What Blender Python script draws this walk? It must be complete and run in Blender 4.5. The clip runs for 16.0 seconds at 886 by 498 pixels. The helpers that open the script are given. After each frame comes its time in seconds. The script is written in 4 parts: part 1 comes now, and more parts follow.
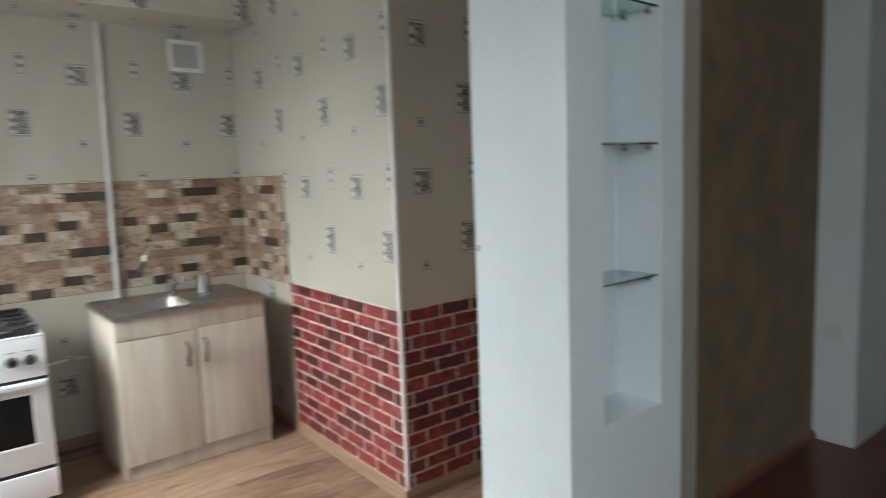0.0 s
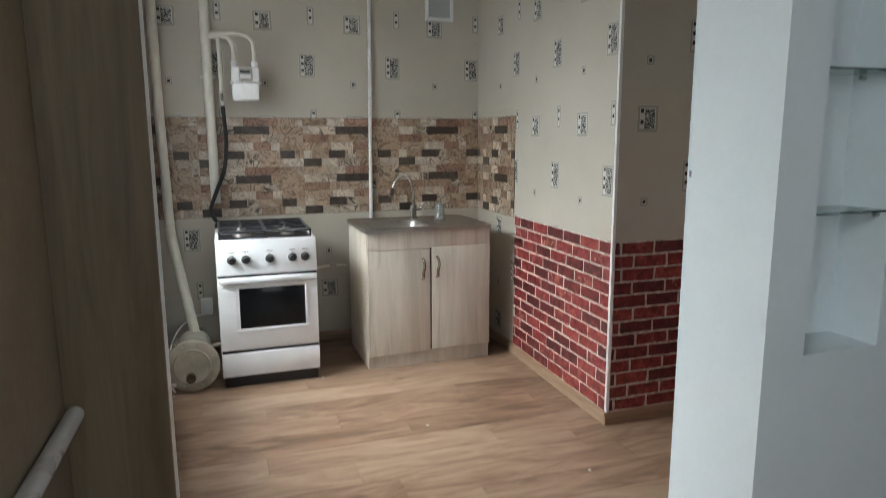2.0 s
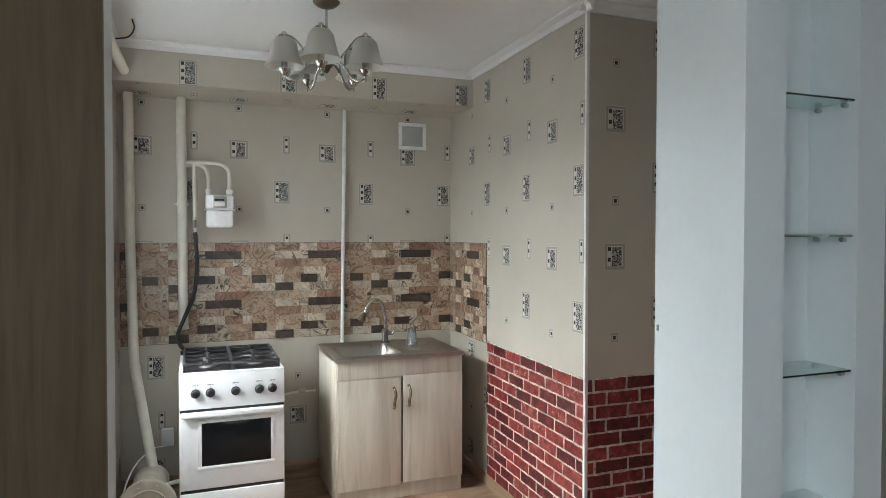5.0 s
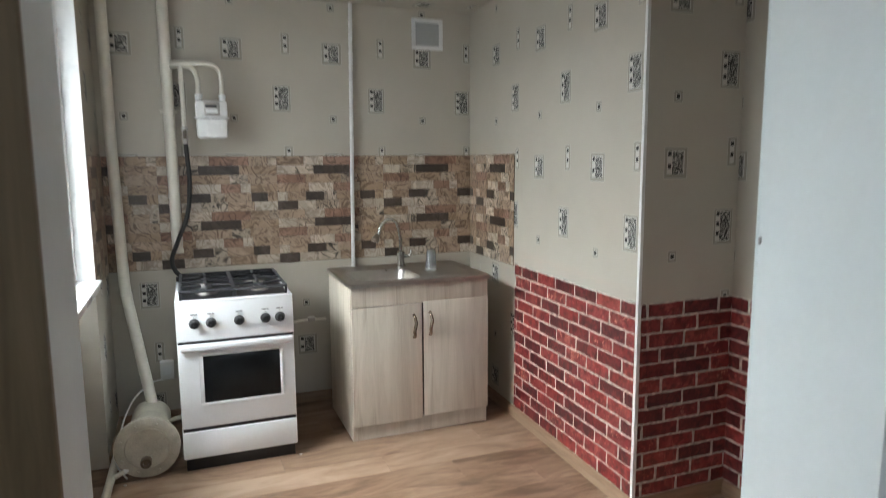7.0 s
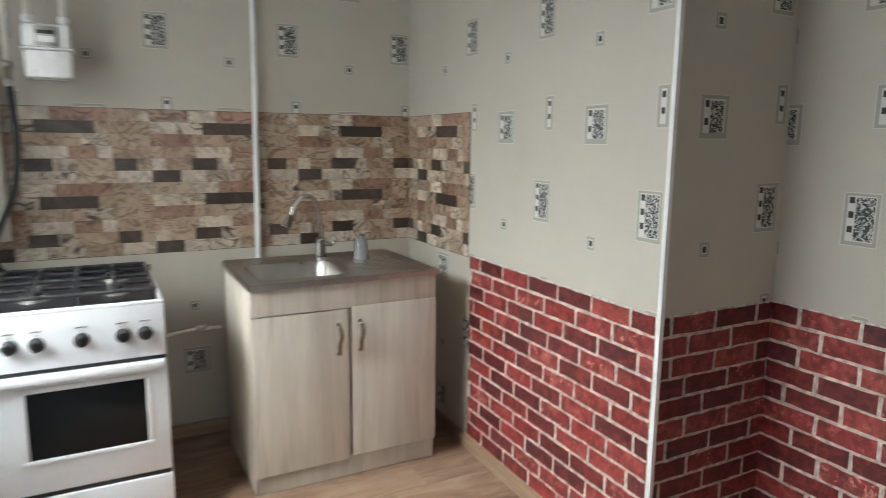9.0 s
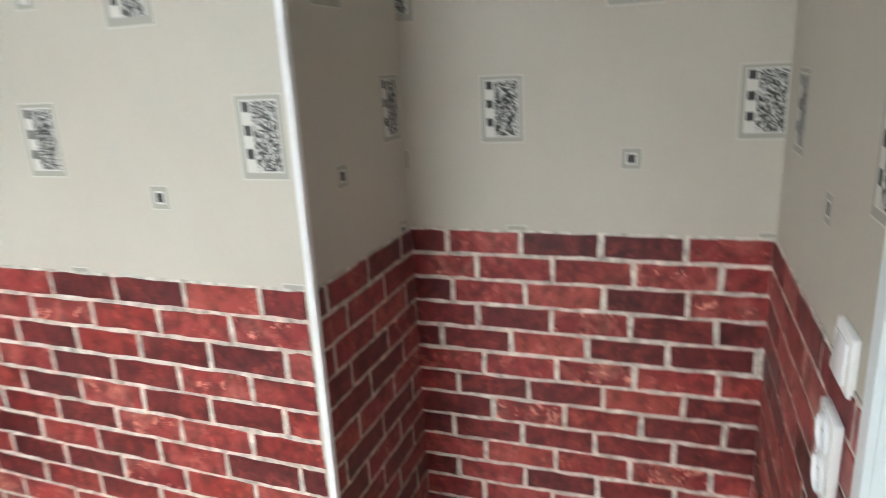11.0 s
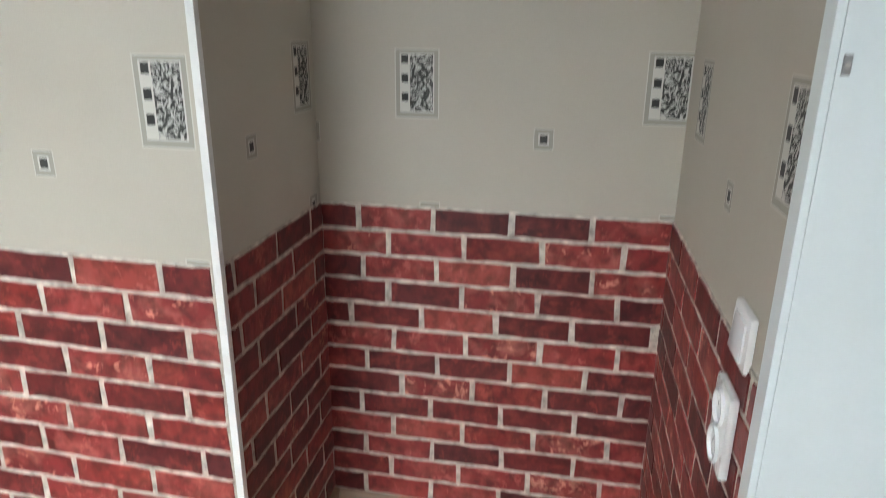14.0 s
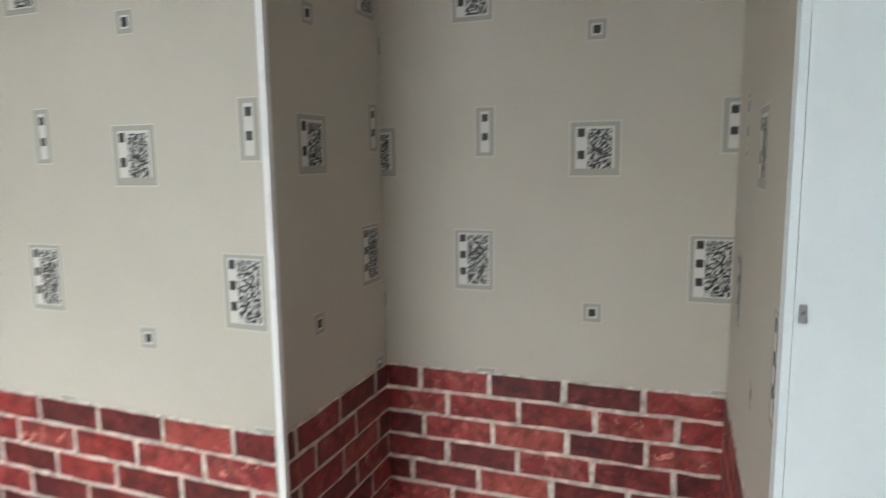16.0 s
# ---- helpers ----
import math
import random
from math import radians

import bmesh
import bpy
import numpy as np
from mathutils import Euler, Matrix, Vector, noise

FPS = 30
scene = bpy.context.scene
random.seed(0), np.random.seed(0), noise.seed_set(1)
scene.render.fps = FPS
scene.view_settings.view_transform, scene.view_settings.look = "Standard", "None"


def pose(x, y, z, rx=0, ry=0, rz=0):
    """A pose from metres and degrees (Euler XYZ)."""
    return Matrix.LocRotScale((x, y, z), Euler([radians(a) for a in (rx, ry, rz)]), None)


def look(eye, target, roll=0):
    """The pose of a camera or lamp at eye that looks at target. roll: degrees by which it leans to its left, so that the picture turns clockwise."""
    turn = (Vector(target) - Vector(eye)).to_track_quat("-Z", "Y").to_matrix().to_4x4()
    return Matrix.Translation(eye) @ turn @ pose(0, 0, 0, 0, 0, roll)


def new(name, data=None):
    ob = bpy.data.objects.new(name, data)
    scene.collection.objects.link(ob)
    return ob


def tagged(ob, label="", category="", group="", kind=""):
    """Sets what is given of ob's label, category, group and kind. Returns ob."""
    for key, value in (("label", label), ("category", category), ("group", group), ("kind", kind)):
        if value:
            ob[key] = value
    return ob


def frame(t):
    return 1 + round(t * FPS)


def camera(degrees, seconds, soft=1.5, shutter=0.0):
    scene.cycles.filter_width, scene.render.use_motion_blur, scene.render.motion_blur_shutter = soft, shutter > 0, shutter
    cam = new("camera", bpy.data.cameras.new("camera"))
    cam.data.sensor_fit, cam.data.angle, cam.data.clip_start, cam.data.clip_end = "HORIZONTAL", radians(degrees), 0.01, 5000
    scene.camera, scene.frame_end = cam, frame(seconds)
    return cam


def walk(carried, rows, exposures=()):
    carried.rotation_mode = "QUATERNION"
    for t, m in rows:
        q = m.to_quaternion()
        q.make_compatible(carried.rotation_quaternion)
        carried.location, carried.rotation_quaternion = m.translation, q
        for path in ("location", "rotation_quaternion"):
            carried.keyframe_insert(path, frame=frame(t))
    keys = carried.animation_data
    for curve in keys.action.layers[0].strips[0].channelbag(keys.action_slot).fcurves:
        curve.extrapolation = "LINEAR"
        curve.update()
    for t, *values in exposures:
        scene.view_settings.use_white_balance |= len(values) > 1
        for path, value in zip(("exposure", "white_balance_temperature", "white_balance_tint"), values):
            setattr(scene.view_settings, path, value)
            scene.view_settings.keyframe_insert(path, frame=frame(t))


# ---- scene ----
cam = camera(68.2, 16.0, soft=0.6, shutter=0.7)
PATH = [
    (0, (-1.691, -4.313, 1.556), (-0.443, -2.768, 1.319), -2.1),
    (0.5, (-1.702, -4.413, 1.525), (-0.729, -2.679, 1.313), -0.9),
    (1, (-1.756, -4.508, 1.506), (-0.992, -2.678, 1.246), -1.1),
    (1.5, (-1.776, -4.561, 1.477), (-1.122, -2.689, 1.213), 0.2),
    (2, (-1.783, -4.573, 1.427), (-1.146, -2.707, 1.092), -0.2),
    (2.5, (-1.773, -4.56, 1.401), (-1.145, -2.709, 0.976), 0.5),
    (3, (-1.765, -4.554, 1.442), (-1.094, -2.708, 1.065), 0.4),
    (3.5, (-1.751, -4.55, 1.519), (-1.069, -2.688, 1.261), -1.2),
    (3.7, (-1.742, -4.559, 1.549), (-1.036, -2.694, 1.402), -0.3),
    (5.8, (-1.761, -4.538, 1.621), (-1.043, -2.672, 1.584), 0.1),
    (6, (-1.746, -4.489, 1.585), (-1.037, -2.622, 1.479), -0.0),
    (6.5, (-1.722, -4.298, 1.541), (-1.025, -2.436, 1.325), 0.2),
    (7, (-1.732, -4.097, 1.526), (-1.016, -2.249, 1.26), -0.4),
    (7.5, (-1.664, -3.92, 1.478), (-0.933, -2.104, 1.069), -1.6),
    (8, (-1.572, -3.685, 1.469), (-0.833, -1.858, 1.127), -0.3),
    (8.2, (-1.557, -3.595, 1.466), (-0.809, -1.772, 1.125), 0.1),
    (10.3, (-1.143, -2.725, 1.341), (0.434, -1.561, 0.944), -0.4),
    (10.5, (-1.095, -2.652, 1.331), (0.581, -1.657, 0.881), -0.2),
    (11, (-1.033, -2.534, 1.327), (0.778, -1.879, 0.788), -3.1),
    (11.5, (-1.014, -2.48, 1.273), (0.816, -2.129, 0.548), -1.4),
    (12, (-1.008, -2.472, 1.223), (0.763, -2.166, 0.348), -0.7),
    (12.5, (-1.01, -2.469, 1.227), (0.742, -2.194, 0.303), -0.2),
    (13, (-1.013, -2.481, 1.243), (0.766, -2.184, 0.379), 0.1),
    (13.5, (-1.021, -2.475, 1.277), (0.79, -2.14, 0.497), 0.5),
    (14, (-1.024, -2.5, 1.332), (0.842, -2.145, 0.707), 0.5),
    (14.5, (-1.027, -2.514, 1.392), (0.871, -2.124, 0.897), -0.6),
    (15, (-1.039, -2.53, 1.454), (0.89, -2.136, 1.103), 0.3),
    (15.5, (-1.057, -2.561, 1.489), (0.874, -2.102, 1.245), 0.1),
    (16, (-1.077, -2.634, 1.479), (0.785, -1.959, 1.204), -0.8),
]
EXPOSURES = [(0.0, -0.2), (0.5, -0.2), (1.5, -0.34), (2.5, -0.4), (3.7, -0.32), (5.8, -0.12), (6.6, -0.2), (7.0, -0.3), (7.5, -0.7), (8.2, -0.52), (10.3, 0.06), (11.0, 0.02), (12.5, -0.15), (13.5, -0.2), (14.5, -0.14), (16.0, -0.14)]
walk(cam, [(t, look(eye, target, roll)) for t, eye, target, roll in PATH], EXPOSURES)

# ---------------------------------------------------------------- light
world = bpy.data.worlds.new("overcast_sky")
scene.world = world
world.use_nodes = True
wn = world.node_tree.nodes
sky = wn.new("ShaderNodeTexSky")
sky.sky_type = "NISHITA"
sky.sun_disc = False
sky.sun_elevation = radians(38)
sky.sun_rotation = radians(270)
sky.dust_density = 4.0
wn["Background"].inputs["Strength"].default_value = 0.15
world.node_tree.links.new(sky.outputs["Color"], wn["Background"].inputs["Color"])

sun = new("sun", bpy.data.lights.new("sun", "SUN"))
sun.data.energy, sun.data.angle, sun.data.color = 0.6, radians(20), (1.0, 0.97, 0.92)
sun.matrix_world = look((-8, -2, 6.3), (0, -2, 0))


def window_light(name, eye, target, width, height, watts, color, spread):
    """An area lamp that stands for the sky's light outside an opening."""
    lamp = new(name, bpy.data.lights.new(name, "AREA"))
    lamp.data.shape, lamp.data.size, lamp.data.size_y = "RECTANGLE", width, height
    lamp.data.energy, lamp.data.color = watts, color
    lamp.data.spread = radians(spread)
    lamp.matrix_world = look(eye, target)
    return lamp


window_light("kitchen_window_light", (-3.35, -1.15, 2.98), (-0.9, -1.9, 0.25), 2.8, 1.6, 385, (0.875, 0.96, 1.0), 132)
# assumed west window of the adjoining room, out of view, lights the column
window_light("assumed_room_window_light", (-3.2, -4.7, 2.85), (-0.3, -3.1, 0.2), 1.6, 1.4, 50, (0.86, 0.955, 1.0), 110)
# added fill light from an unseen south opening, to brighten the wood panel
window_light("room_south_fill_light", (-1.2, -6.95, 2.1), (-0.9, -3.9, 1.0), 1.9, 1.5, 3, (0.90, 0.965, 1.0), 170)


# ---------------------------------------------------------------- materials
class Nodes:
    """A small builder of shader node trees."""

    def __init__(self, name, roughness=0.5, metallic=0.0):
        self.mat = bpy.data.materials.new(name)
        self.mat.use_nodes = True
        self.tree = self.mat.node_tree
        self.bsdf = self.tree.nodes["Principled BSDF"]
        self.bsdf.inputs["Roughness"].default_value = roughness
        self.bsdf.inputs["Metallic"].default_value = metallic

    def put(self, socket, value):
        if isinstance(value, bpy.types.NodeSocket):
            self.tree.links.new(value, socket)
        else:
            socket.default_value = value

    def node(self, kind, **settings):
        n = self.tree.nodes.new(kind)
        for key, value in settings.items():
            setattr(n, key, value)
        return n

    def math(self, op, a, b=0.0, c=0.0):
        n = self.node("ShaderNodeMath", operation=op)
        for s, v in zip(n.inputs, (a, b, c)):
            self.put(s, v)
        return n.outputs[0]

    def mix(self, fac, a, b):
        n = self.node("ShaderNodeMix", data_type="RGBA")
        for s, v in ((n.inputs["Factor"], fac), (n.inputs[6], a), (n.inputs[7], b)):
            self.put(s, v)
        return n.outputs[2]

    def position(self, scale=(1, 1, 1)):
        geo = self.node("ShaderNodeNewGeometry")
        m = self.node("ShaderNodeMapping")
        m.inputs["Scale"].default_value = scale
        self.put(m.inputs["Vector"], geo.outputs["Position"])
        return m.outputs["Vector"]

    def noise(self, vector, scale, detail=4.0, rough=0.55, distort=0.0):
        n = self.node("ShaderNodeTexNoise")
        self.put(n.inputs["Vector"], vector)
        for key, v in (("Scale", scale), ("Detail", detail), ("Roughness", rough), ("Distortion", distort)):
            n.inputs[key].default_value = v
        return n.outputs["Fac"]

    def ramp(self, fac, stops, mode="LINEAR"):
        n = self.node("ShaderNodeValToRGB")
        n.color_ramp.interpolation = mode
        els = n.color_ramp.elements
        while len(els) < len(stops):
            els.new(0.5)
        for e, (p, c) in zip(els, stops):
            e.position, e.color = p, (*c, 1)
        self.put(n.inputs["Fac"], fac)
        return n.outputs["Color"]

    def random(self):
        return self.node("ShaderNodeObjectInfo").outputs["Random"]

    def bump(self, height, strength=0.2, distance=0.01):
        n = self.node("ShaderNodeBump")
        n.inputs["Strength"].default_value, n.inputs["Distance"].default_value = strength, distance
        self.put(n.inputs["Height"], height)
        self.put(self.bsdf.inputs["Normal"], n.outputs["Normal"])

    def color(self, value):
        self.put(self.bsdf.inputs["Base Color"], value)
        return self

    def rough(self, value):
        self.put(self.bsdf.inputs["Roughness"], value)
        return self


def plain(name, color, roughness=0.5, metallic=0.0, vary=0.12, scale=9.0, bump=0.05):
    """Paint, plastic or metal with faint stains and an uneven gloss."""
    n = Nodes(name, roughness, metallic)
    p = n.position()
    big, fine = n.noise(p, scale), n.noise(p, scale * 14, 3.0)
    dark = tuple(c * (1 - vary) for c in color)
    light = tuple(min(1.0, c * (1 + vary * 0.5)) for c in color)
    n.color(n.ramp(n.math("ADD", n.math("MULTIPLY", big, 0.7), n.math("MULTIPLY", fine, 0.3)), [(0.3, dark), (0.7, light)]))
    n.rough(n.math("ADD", roughness - 0.06, n.math("MULTIPLY", big, 0.12)))
    if bump:
        n.bump(fine, bump, 0.002)
    return n.mat


def wood(name, stops, axis, roughness=0.45, scale=1.0, object_shift=False, bump=0.08):
    """Wood grain that runs along an axis (0, 1 or 2)."""
    n = Nodes(name, roughness)
    stretch = [9.0 * scale] * 3
    stretch[axis] = 0.7 * scale
    p = n.position(stretch)
    if object_shift:
        add = n.node("ShaderNodeVectorMath", operation="ADD")
        n.put(add.inputs[0], p)
        n.put(add.inputs[1], n.math("MULTIPLY", n.random(), 40.0))
        p = add.outputs[0]
    grain, band = n.noise(p, 5.0, 6.0, 0.65, 0.6), n.noise(p, 0.9, 3.0, 0.5, 1.2)
    f = n.math("ADD", n.math("MULTIPLY", grain, 0.55), n.math("MULTIPLY", band, 0.45))
    if object_shift:
        f = n.math("ADD", f, n.math("MULTIPLY", n.math("SUBTRACT", n.random(), 0.5), 0.10))
    n.color(n.ramp(f, stops))
    n.rough(n.math("ADD", roughness - 0.08, n.math("MULTIPLY", grain, 0.18)))
    n.bump(grain, bump, 0.002)
    return n.mat


PAPER_U, PAPER_V = 0.567, 0.665


def wallpaper():
    """Cream paper with a fine weave and framed black and white motifs that repeat every PAPER_U by PAPER_V metres of the UV map."""
    n = Nodes("cream_wallpaper", 0.62)
    uv = n.node("ShaderNodeUVMap").outputs["UV"]
    sep = n.node("ShaderNodeSeparateXYZ")
    n.put(sep.inputs[0], uv)
    u, v = sep.outputs[0], sep.outputs[1]

    def local(cu, cv):
        return (n.math("WRAP", n.math("SUBTRACT", u, cu), PAPER_U / 2, -PAPER_U / 2),
                n.math("WRAP", n.math("SUBTRACT", v, cv), PAPER_V / 2, -PAPER_V / 2))

    def box(d, cu, cv, hu, hv):
        a = n.math("LESS_THAN", n.math("ABSOLUTE", n.math("SUBTRACT", d[0], cu)), hu)
        b = n.math("LESS_THAN", n.math("ABSOLUTE", n.math("SUBTRACT", d[1], cv)), hv)
        return n.math("MULTIPLY", a, b)

    def any_of(masks):
        out = masks[0]
        for m in masks[1:]:
            out = n.math("MAXIMUM", out, m)
        return out

    big, med, small, tri = local(0, 0), local(0.299, 0.276), local(0.299, -0.118), local(0.031, 0.322)
    frames = any_of([box(big, 0, 0, 0.053, 0.079), box(med, 0, 0, 0.060, 0.065), box(small, 0, 0, 0.0235, 0.025), box(tri, 0, 0, 0.026, 0.062)])
    inner = any_of([box(big, 0, 0, 0.0505, 0.0765), box(med, 0, 0, 0.0575, 0.0625), box(small, 0, 0, 0.0215, 0.023), box(tri, 0, 0, 0.0235, 0.0595)])
    plates = any_of([box(big, 0, 0.002, 0.041, 0.067), box(med, 0, 0.003, 0.045, 0.049), box(small, 0, 0, 0.0125, 0.0135), box(tri, 0, 0, 0.0115, 0.050)])
    blacks = any_of([box(big, -0.029, 0.056, 0.008, 0.0095), box(big, -0.029, 0.013, 0.008, 0.0095), box(big, -0.029, -0.030, 0.008, 0.0095),
                     box(med, -0.032, 0.038, 0.0085, 0.010), box(med, -0.032, -0.014, 0.0085, 0.010),
                     box(small, 0, 0, 0.0085, 0.0095), box(tri, 0, 0.034, 0.008, 0.009), box(tri, 0, -0.012, 0.008, 0.009)])
    scrolls = any_of([box(big, 0.0105, 0.002, 0.0275, 0.064), box(med, 0.0105, 0.0, 0.0285, 0.046)])
    scale = n.node("ShaderNodeVectorMath", operation="SCALE")
    n.put(scale.inputs[0], uv)
    scale.inputs["Scale"].default_value = 1.0
    curl = n.noise(scale.outputs[0], 52.0, 2.0, 0.5, 3.4)
    ink = n.ramp(curl, [(0.47, (0.025, 0.025, 0.023)), (0.51, (0.07, 0.068, 0.06)), (0.55, (0.52, 0.505, 0.47))])
    p = n.position()
    stain, weave = n.noise(p, 1.7, 3.0), n.noise(n.position((260, 260, 40)), 3.0, 2.0)
    f = n.math("ADD", n.math("MULTIPLY", stain, 0.75), n.math("MULTIPLY", weave, 0.25))
    col = n.ramp(f, [(0.3, (0.45, 0.412, 0.345)), (0.7, (0.53, 0.490, 0.418))])
    col = n.mix(frames, col, (0.59, 0.565, 0.505, 1))
    col = n.mix(inner, col, (0.35, 0.33, 0.28, 1))
    col = n.mix(plates, col, (0.60, 0.58, 0.53, 1))
    col = n.mix(scrolls, col, ink)
    col = n.mix(blacks, col, (0.025, 0.024, 0.022, 1))
    n.color(col)
    n.bump(n.math("ADD", weave, n.math("MULTIPLY", n.math("SUBTRACT", frames, inner), 3.0)), 0.12, 0.002)
    return n.mat


def pieces(name, stops, roughness, vein=None, flecks=0.5):
    """Printed masonry: each piece takes its colour at random, with mottling and light worn flecks."""
    n = Nodes(name, roughness)
    r = n.random()
    base = n.ramp(r, stops, "CONSTANT")
    p = n.position()
    cloud, grit = n.noise(p, 14.0, 5.0, 0.6, 0.8), n.noise(p, 85.0, 4.0, 0.6)
    col = n.mix(n.ramp(cloud, [(0.47, (0, 0, 0)), (0.68, (0.85, 0.85, 0.85))]), base, n.mix(0.5, base, vein))
    patch = n.noise(p, 17.0, 4.0, 0.6, 1.0)
    fleck = n.math("MULTIPLY", n.math("GREATER_THAN", patch, 0.57), n.math("GREATER_THAN", grit, 0.51))
    col = n.mix(n.math("MULTIPLY", fleck, flecks), col, vein)
    dark = n.ramp(n.noise(p, 30.0, 5.0), [(0.36, (0.30, 0.26, 0.26)), (0.56, (1, 1, 1))])
    mul = n.node("ShaderNodeMix", data_type="RGBA", blend_type="MULTIPLY")
    for s, v in ((mul.inputs["Factor"], 0.7), (mul.inputs[6], col), (mul.inputs[7], dark)):
        n.put(s, v)
    n.color(mul.outputs[2])
    n.bump(n.math("ADD", cloud, grit), 0.25, 0.003)
    return n.mat


def marbled(name, stops, dark, strength):
    """Printed marble: a tone for each piece, cloudy, with curling dark veins and pale ones beside them."""
    n = Nodes(name, 0.33)
    shift = n.node("ShaderNodeVectorMath", operation="ADD")
    n.put(shift.inputs[0], n.position())
    n.put(shift.inputs[1], n.math("MULTIPLY", n.random(), 9.0))
    p = shift.outputs[0]
    cloud, swirl, grit = n.noise(p, 7.0, 4.0, 0.6, 0.6), n.noise(p, 9.0, 2.0, 0.5, 1.3), n.noise(p, 70.0, 3.0)
    col = n.ramp(n.random(), stops, "CONSTANT")
    pale = tuple(min(1.0, c * 1.5 + 0.04) for c in stops[0][1])
    col = n.mix(n.ramp(cloud, [(0.45, (0, 0, 0)), (0.66, (0.75, 0.75, 0.75))]), col, (*pale, 1))
    vein = n.ramp(swirl, [(0.40, (0, 0, 0)), (0.455, (1, 1, 1)), (0.49, (0, 0, 0)), (0.56, (0, 0, 0)), (0.60, (0.7, 0.7, 0.7)), (0.64, (0, 0, 0))])
    col = n.mix(n.math("MULTIPLY", vein, strength), col, (*dark, 1))
    col = n.mix(n.math("MULTIPLY", n.math("GREATER_THAN", grit, 0.62), 0.25), col, (*dark, 1))
    n.color(col)
    n.bump(n.math("ADD", cloud, grit), 0.12, 0.002)
    return n.mat


def glass(name, tint, rough=0.02):
    n = Nodes(name, rough)
    n.color((*tint, 1))
    n.bsdf.inputs["Transmission Weight"].default_value = 1.0
    n.bsdf.inputs["IOR"].default_value = 1.45
    return n.mat


def planking():
    """Printed oak boards: fine grain, broad cloudy figure and a few dark knots, each board a little different."""
    n = Nodes("linoleum_plank", 0.34)
    shift = n.node("ShaderNodeVectorMath", operation="ADD")
    n.put(shift.inputs[0], n.position((1.3, 5.5, 5.5)))
    n.put(shift.inputs[1], n.math("MULTIPLY", n.random(), 60.0))
    p = shift.outputs[0]
    cloud, grain, fine = n.noise(p, 1.5, 4.0, 0.6, 1.6), n.noise(p, 6.0, 6.0, 0.7, 0.8), n.noise(n.position((18, 320, 320)), 1.0, 3.0)
    f = n.math("ADD", n.math("ADD", n.math("MULTIPLY", cloud, 0.74), n.math("MULTIPLY", grain, 0.22)), n.math("MULTIPLY", fine, 0.04))
    f = n.math("ADD", f, n.math("MULTIPLY", n.math("SUBTRACT", n.random(), 0.5), 0.17))
    n.color(n.ramp(f, [(0.30, (0.125, 0.066, 0.040)), (0.43, (0.23, 0.14, 0.088)), (0.54, (0.305, 0.198, 0.132)), (0.70, (0.395, 0.278, 0.196))]))
    n.rough(n.math("ADD", 0.27, n.math("MULTIPLY", grain, 0.18)))
    n.bump(grain, 0.06, 0.002)
    return n.mat


PAPER = wallpaper()
BRICK = {
    "D": pieces("dark_brick", [(0.0, (0.086, 0.011, 0.013)), (0.4, (0.110, 0.013, 0.014)), (0.75, (0.135, 0.015, 0.016))], 0.44, (0.36, 0.06, 0.05, 1), 0.35),
    "R": pieces("red_brick", [(0.0, (0.160, 0.015, 0.016)), (0.4, (0.190, 0.019, 0.019)), (0.75, (0.215, 0.023, 0.021))], 0.44, (0.46, 0.10, 0.07, 1), 0.45),
    "L": pieces("bright_brick", [(0.0, (0.215, 0.023, 0.024)), (0.4, (0.245, 0.029, 0.028)), (0.75, (0.275, 0.042, 0.034))], 0.44, (0.52, 0.15, 0.115, 1), 0.5),
    "F": pieces("flecked_brick", [(0.0, (0.200, 0.020, 0.022)), (0.5, (0.240, 0.030, 0.029))], 0.44, (0.64, 0.26, 0.19, 1), 0.9),
}
MORTAR = plain("grey_mortar", (0.64, 0.59, 0.515), 0.7, vary=0.72, scale=38, bump=0.6)
STONE = {
    "L": marbled("pale_stone", [(0.0, (0.44, 0.365, 0.285)), (0.35, (0.52, 0.445, 0.36)), (0.7, (0.47, 0.40, 0.325))], (0.16, 0.10, 0.065), 0.6),
    "T": marbled("tan_stone", [(0.0, (0.31, 0.215, 0.145)), (0.35, (0.39, 0.285, 0.20)), (0.7, (0.345, 0.24, 0.155))], (0.085, 0.045, 0.028), 0.8),
    "R": marbled("rust_stone", [(0.0, (0.24, 0.13, 0.085)), (0.5, (0.285, 0.165, 0.115))], (0.075, 0.036, 0.022), 0.8),
    "D": marbled("dark_stone", [(0.0, (0.040, 0.024, 0.016)), (0.5, (0.056, 0.035, 0.023))], (0.03, 0.018, 0.012), 0.6),
    "F": marbled("veined_stone", [(0.0, (0.42, 0.34, 0.26)), (0.5, (0.34, 0.26, 0.19))], (0.022, 0.017, 0.011), 1.0),
}
JOINT = plain("brown_joint", (0.13, 0.09, 0.065), 0.6, vary=0.3, scale=20)
PLANK = planking()
SEAM = plain("floor_seam", (0.185, 0.115, 0.077), 0.4)
RED_FLOOR = wood("red_brown_floor", [(0.3, (0.075, 0.022, 0.013)), (0.6, (0.13, 0.042, 0.024)), (0.75, (0.16, 0.058, 0.034))], 1, 0.35)
RED_SKIRT = wood("red_brown_skirting", [(0.3, (0.12, 0.045, 0.03)), (0.6, (0.22, 0.095, 0.065)), (0.75, (0.28, 0.13, 0.09))], 1, 0.4)
SKIRT = wood("oak_skirting", [(0.3, (0.18, 0.11, 0.066)), (0.5, (0.275, 0.18, 0.112)), (0.72, (0.35, 0.245, 0.16))], 1, 0.42)
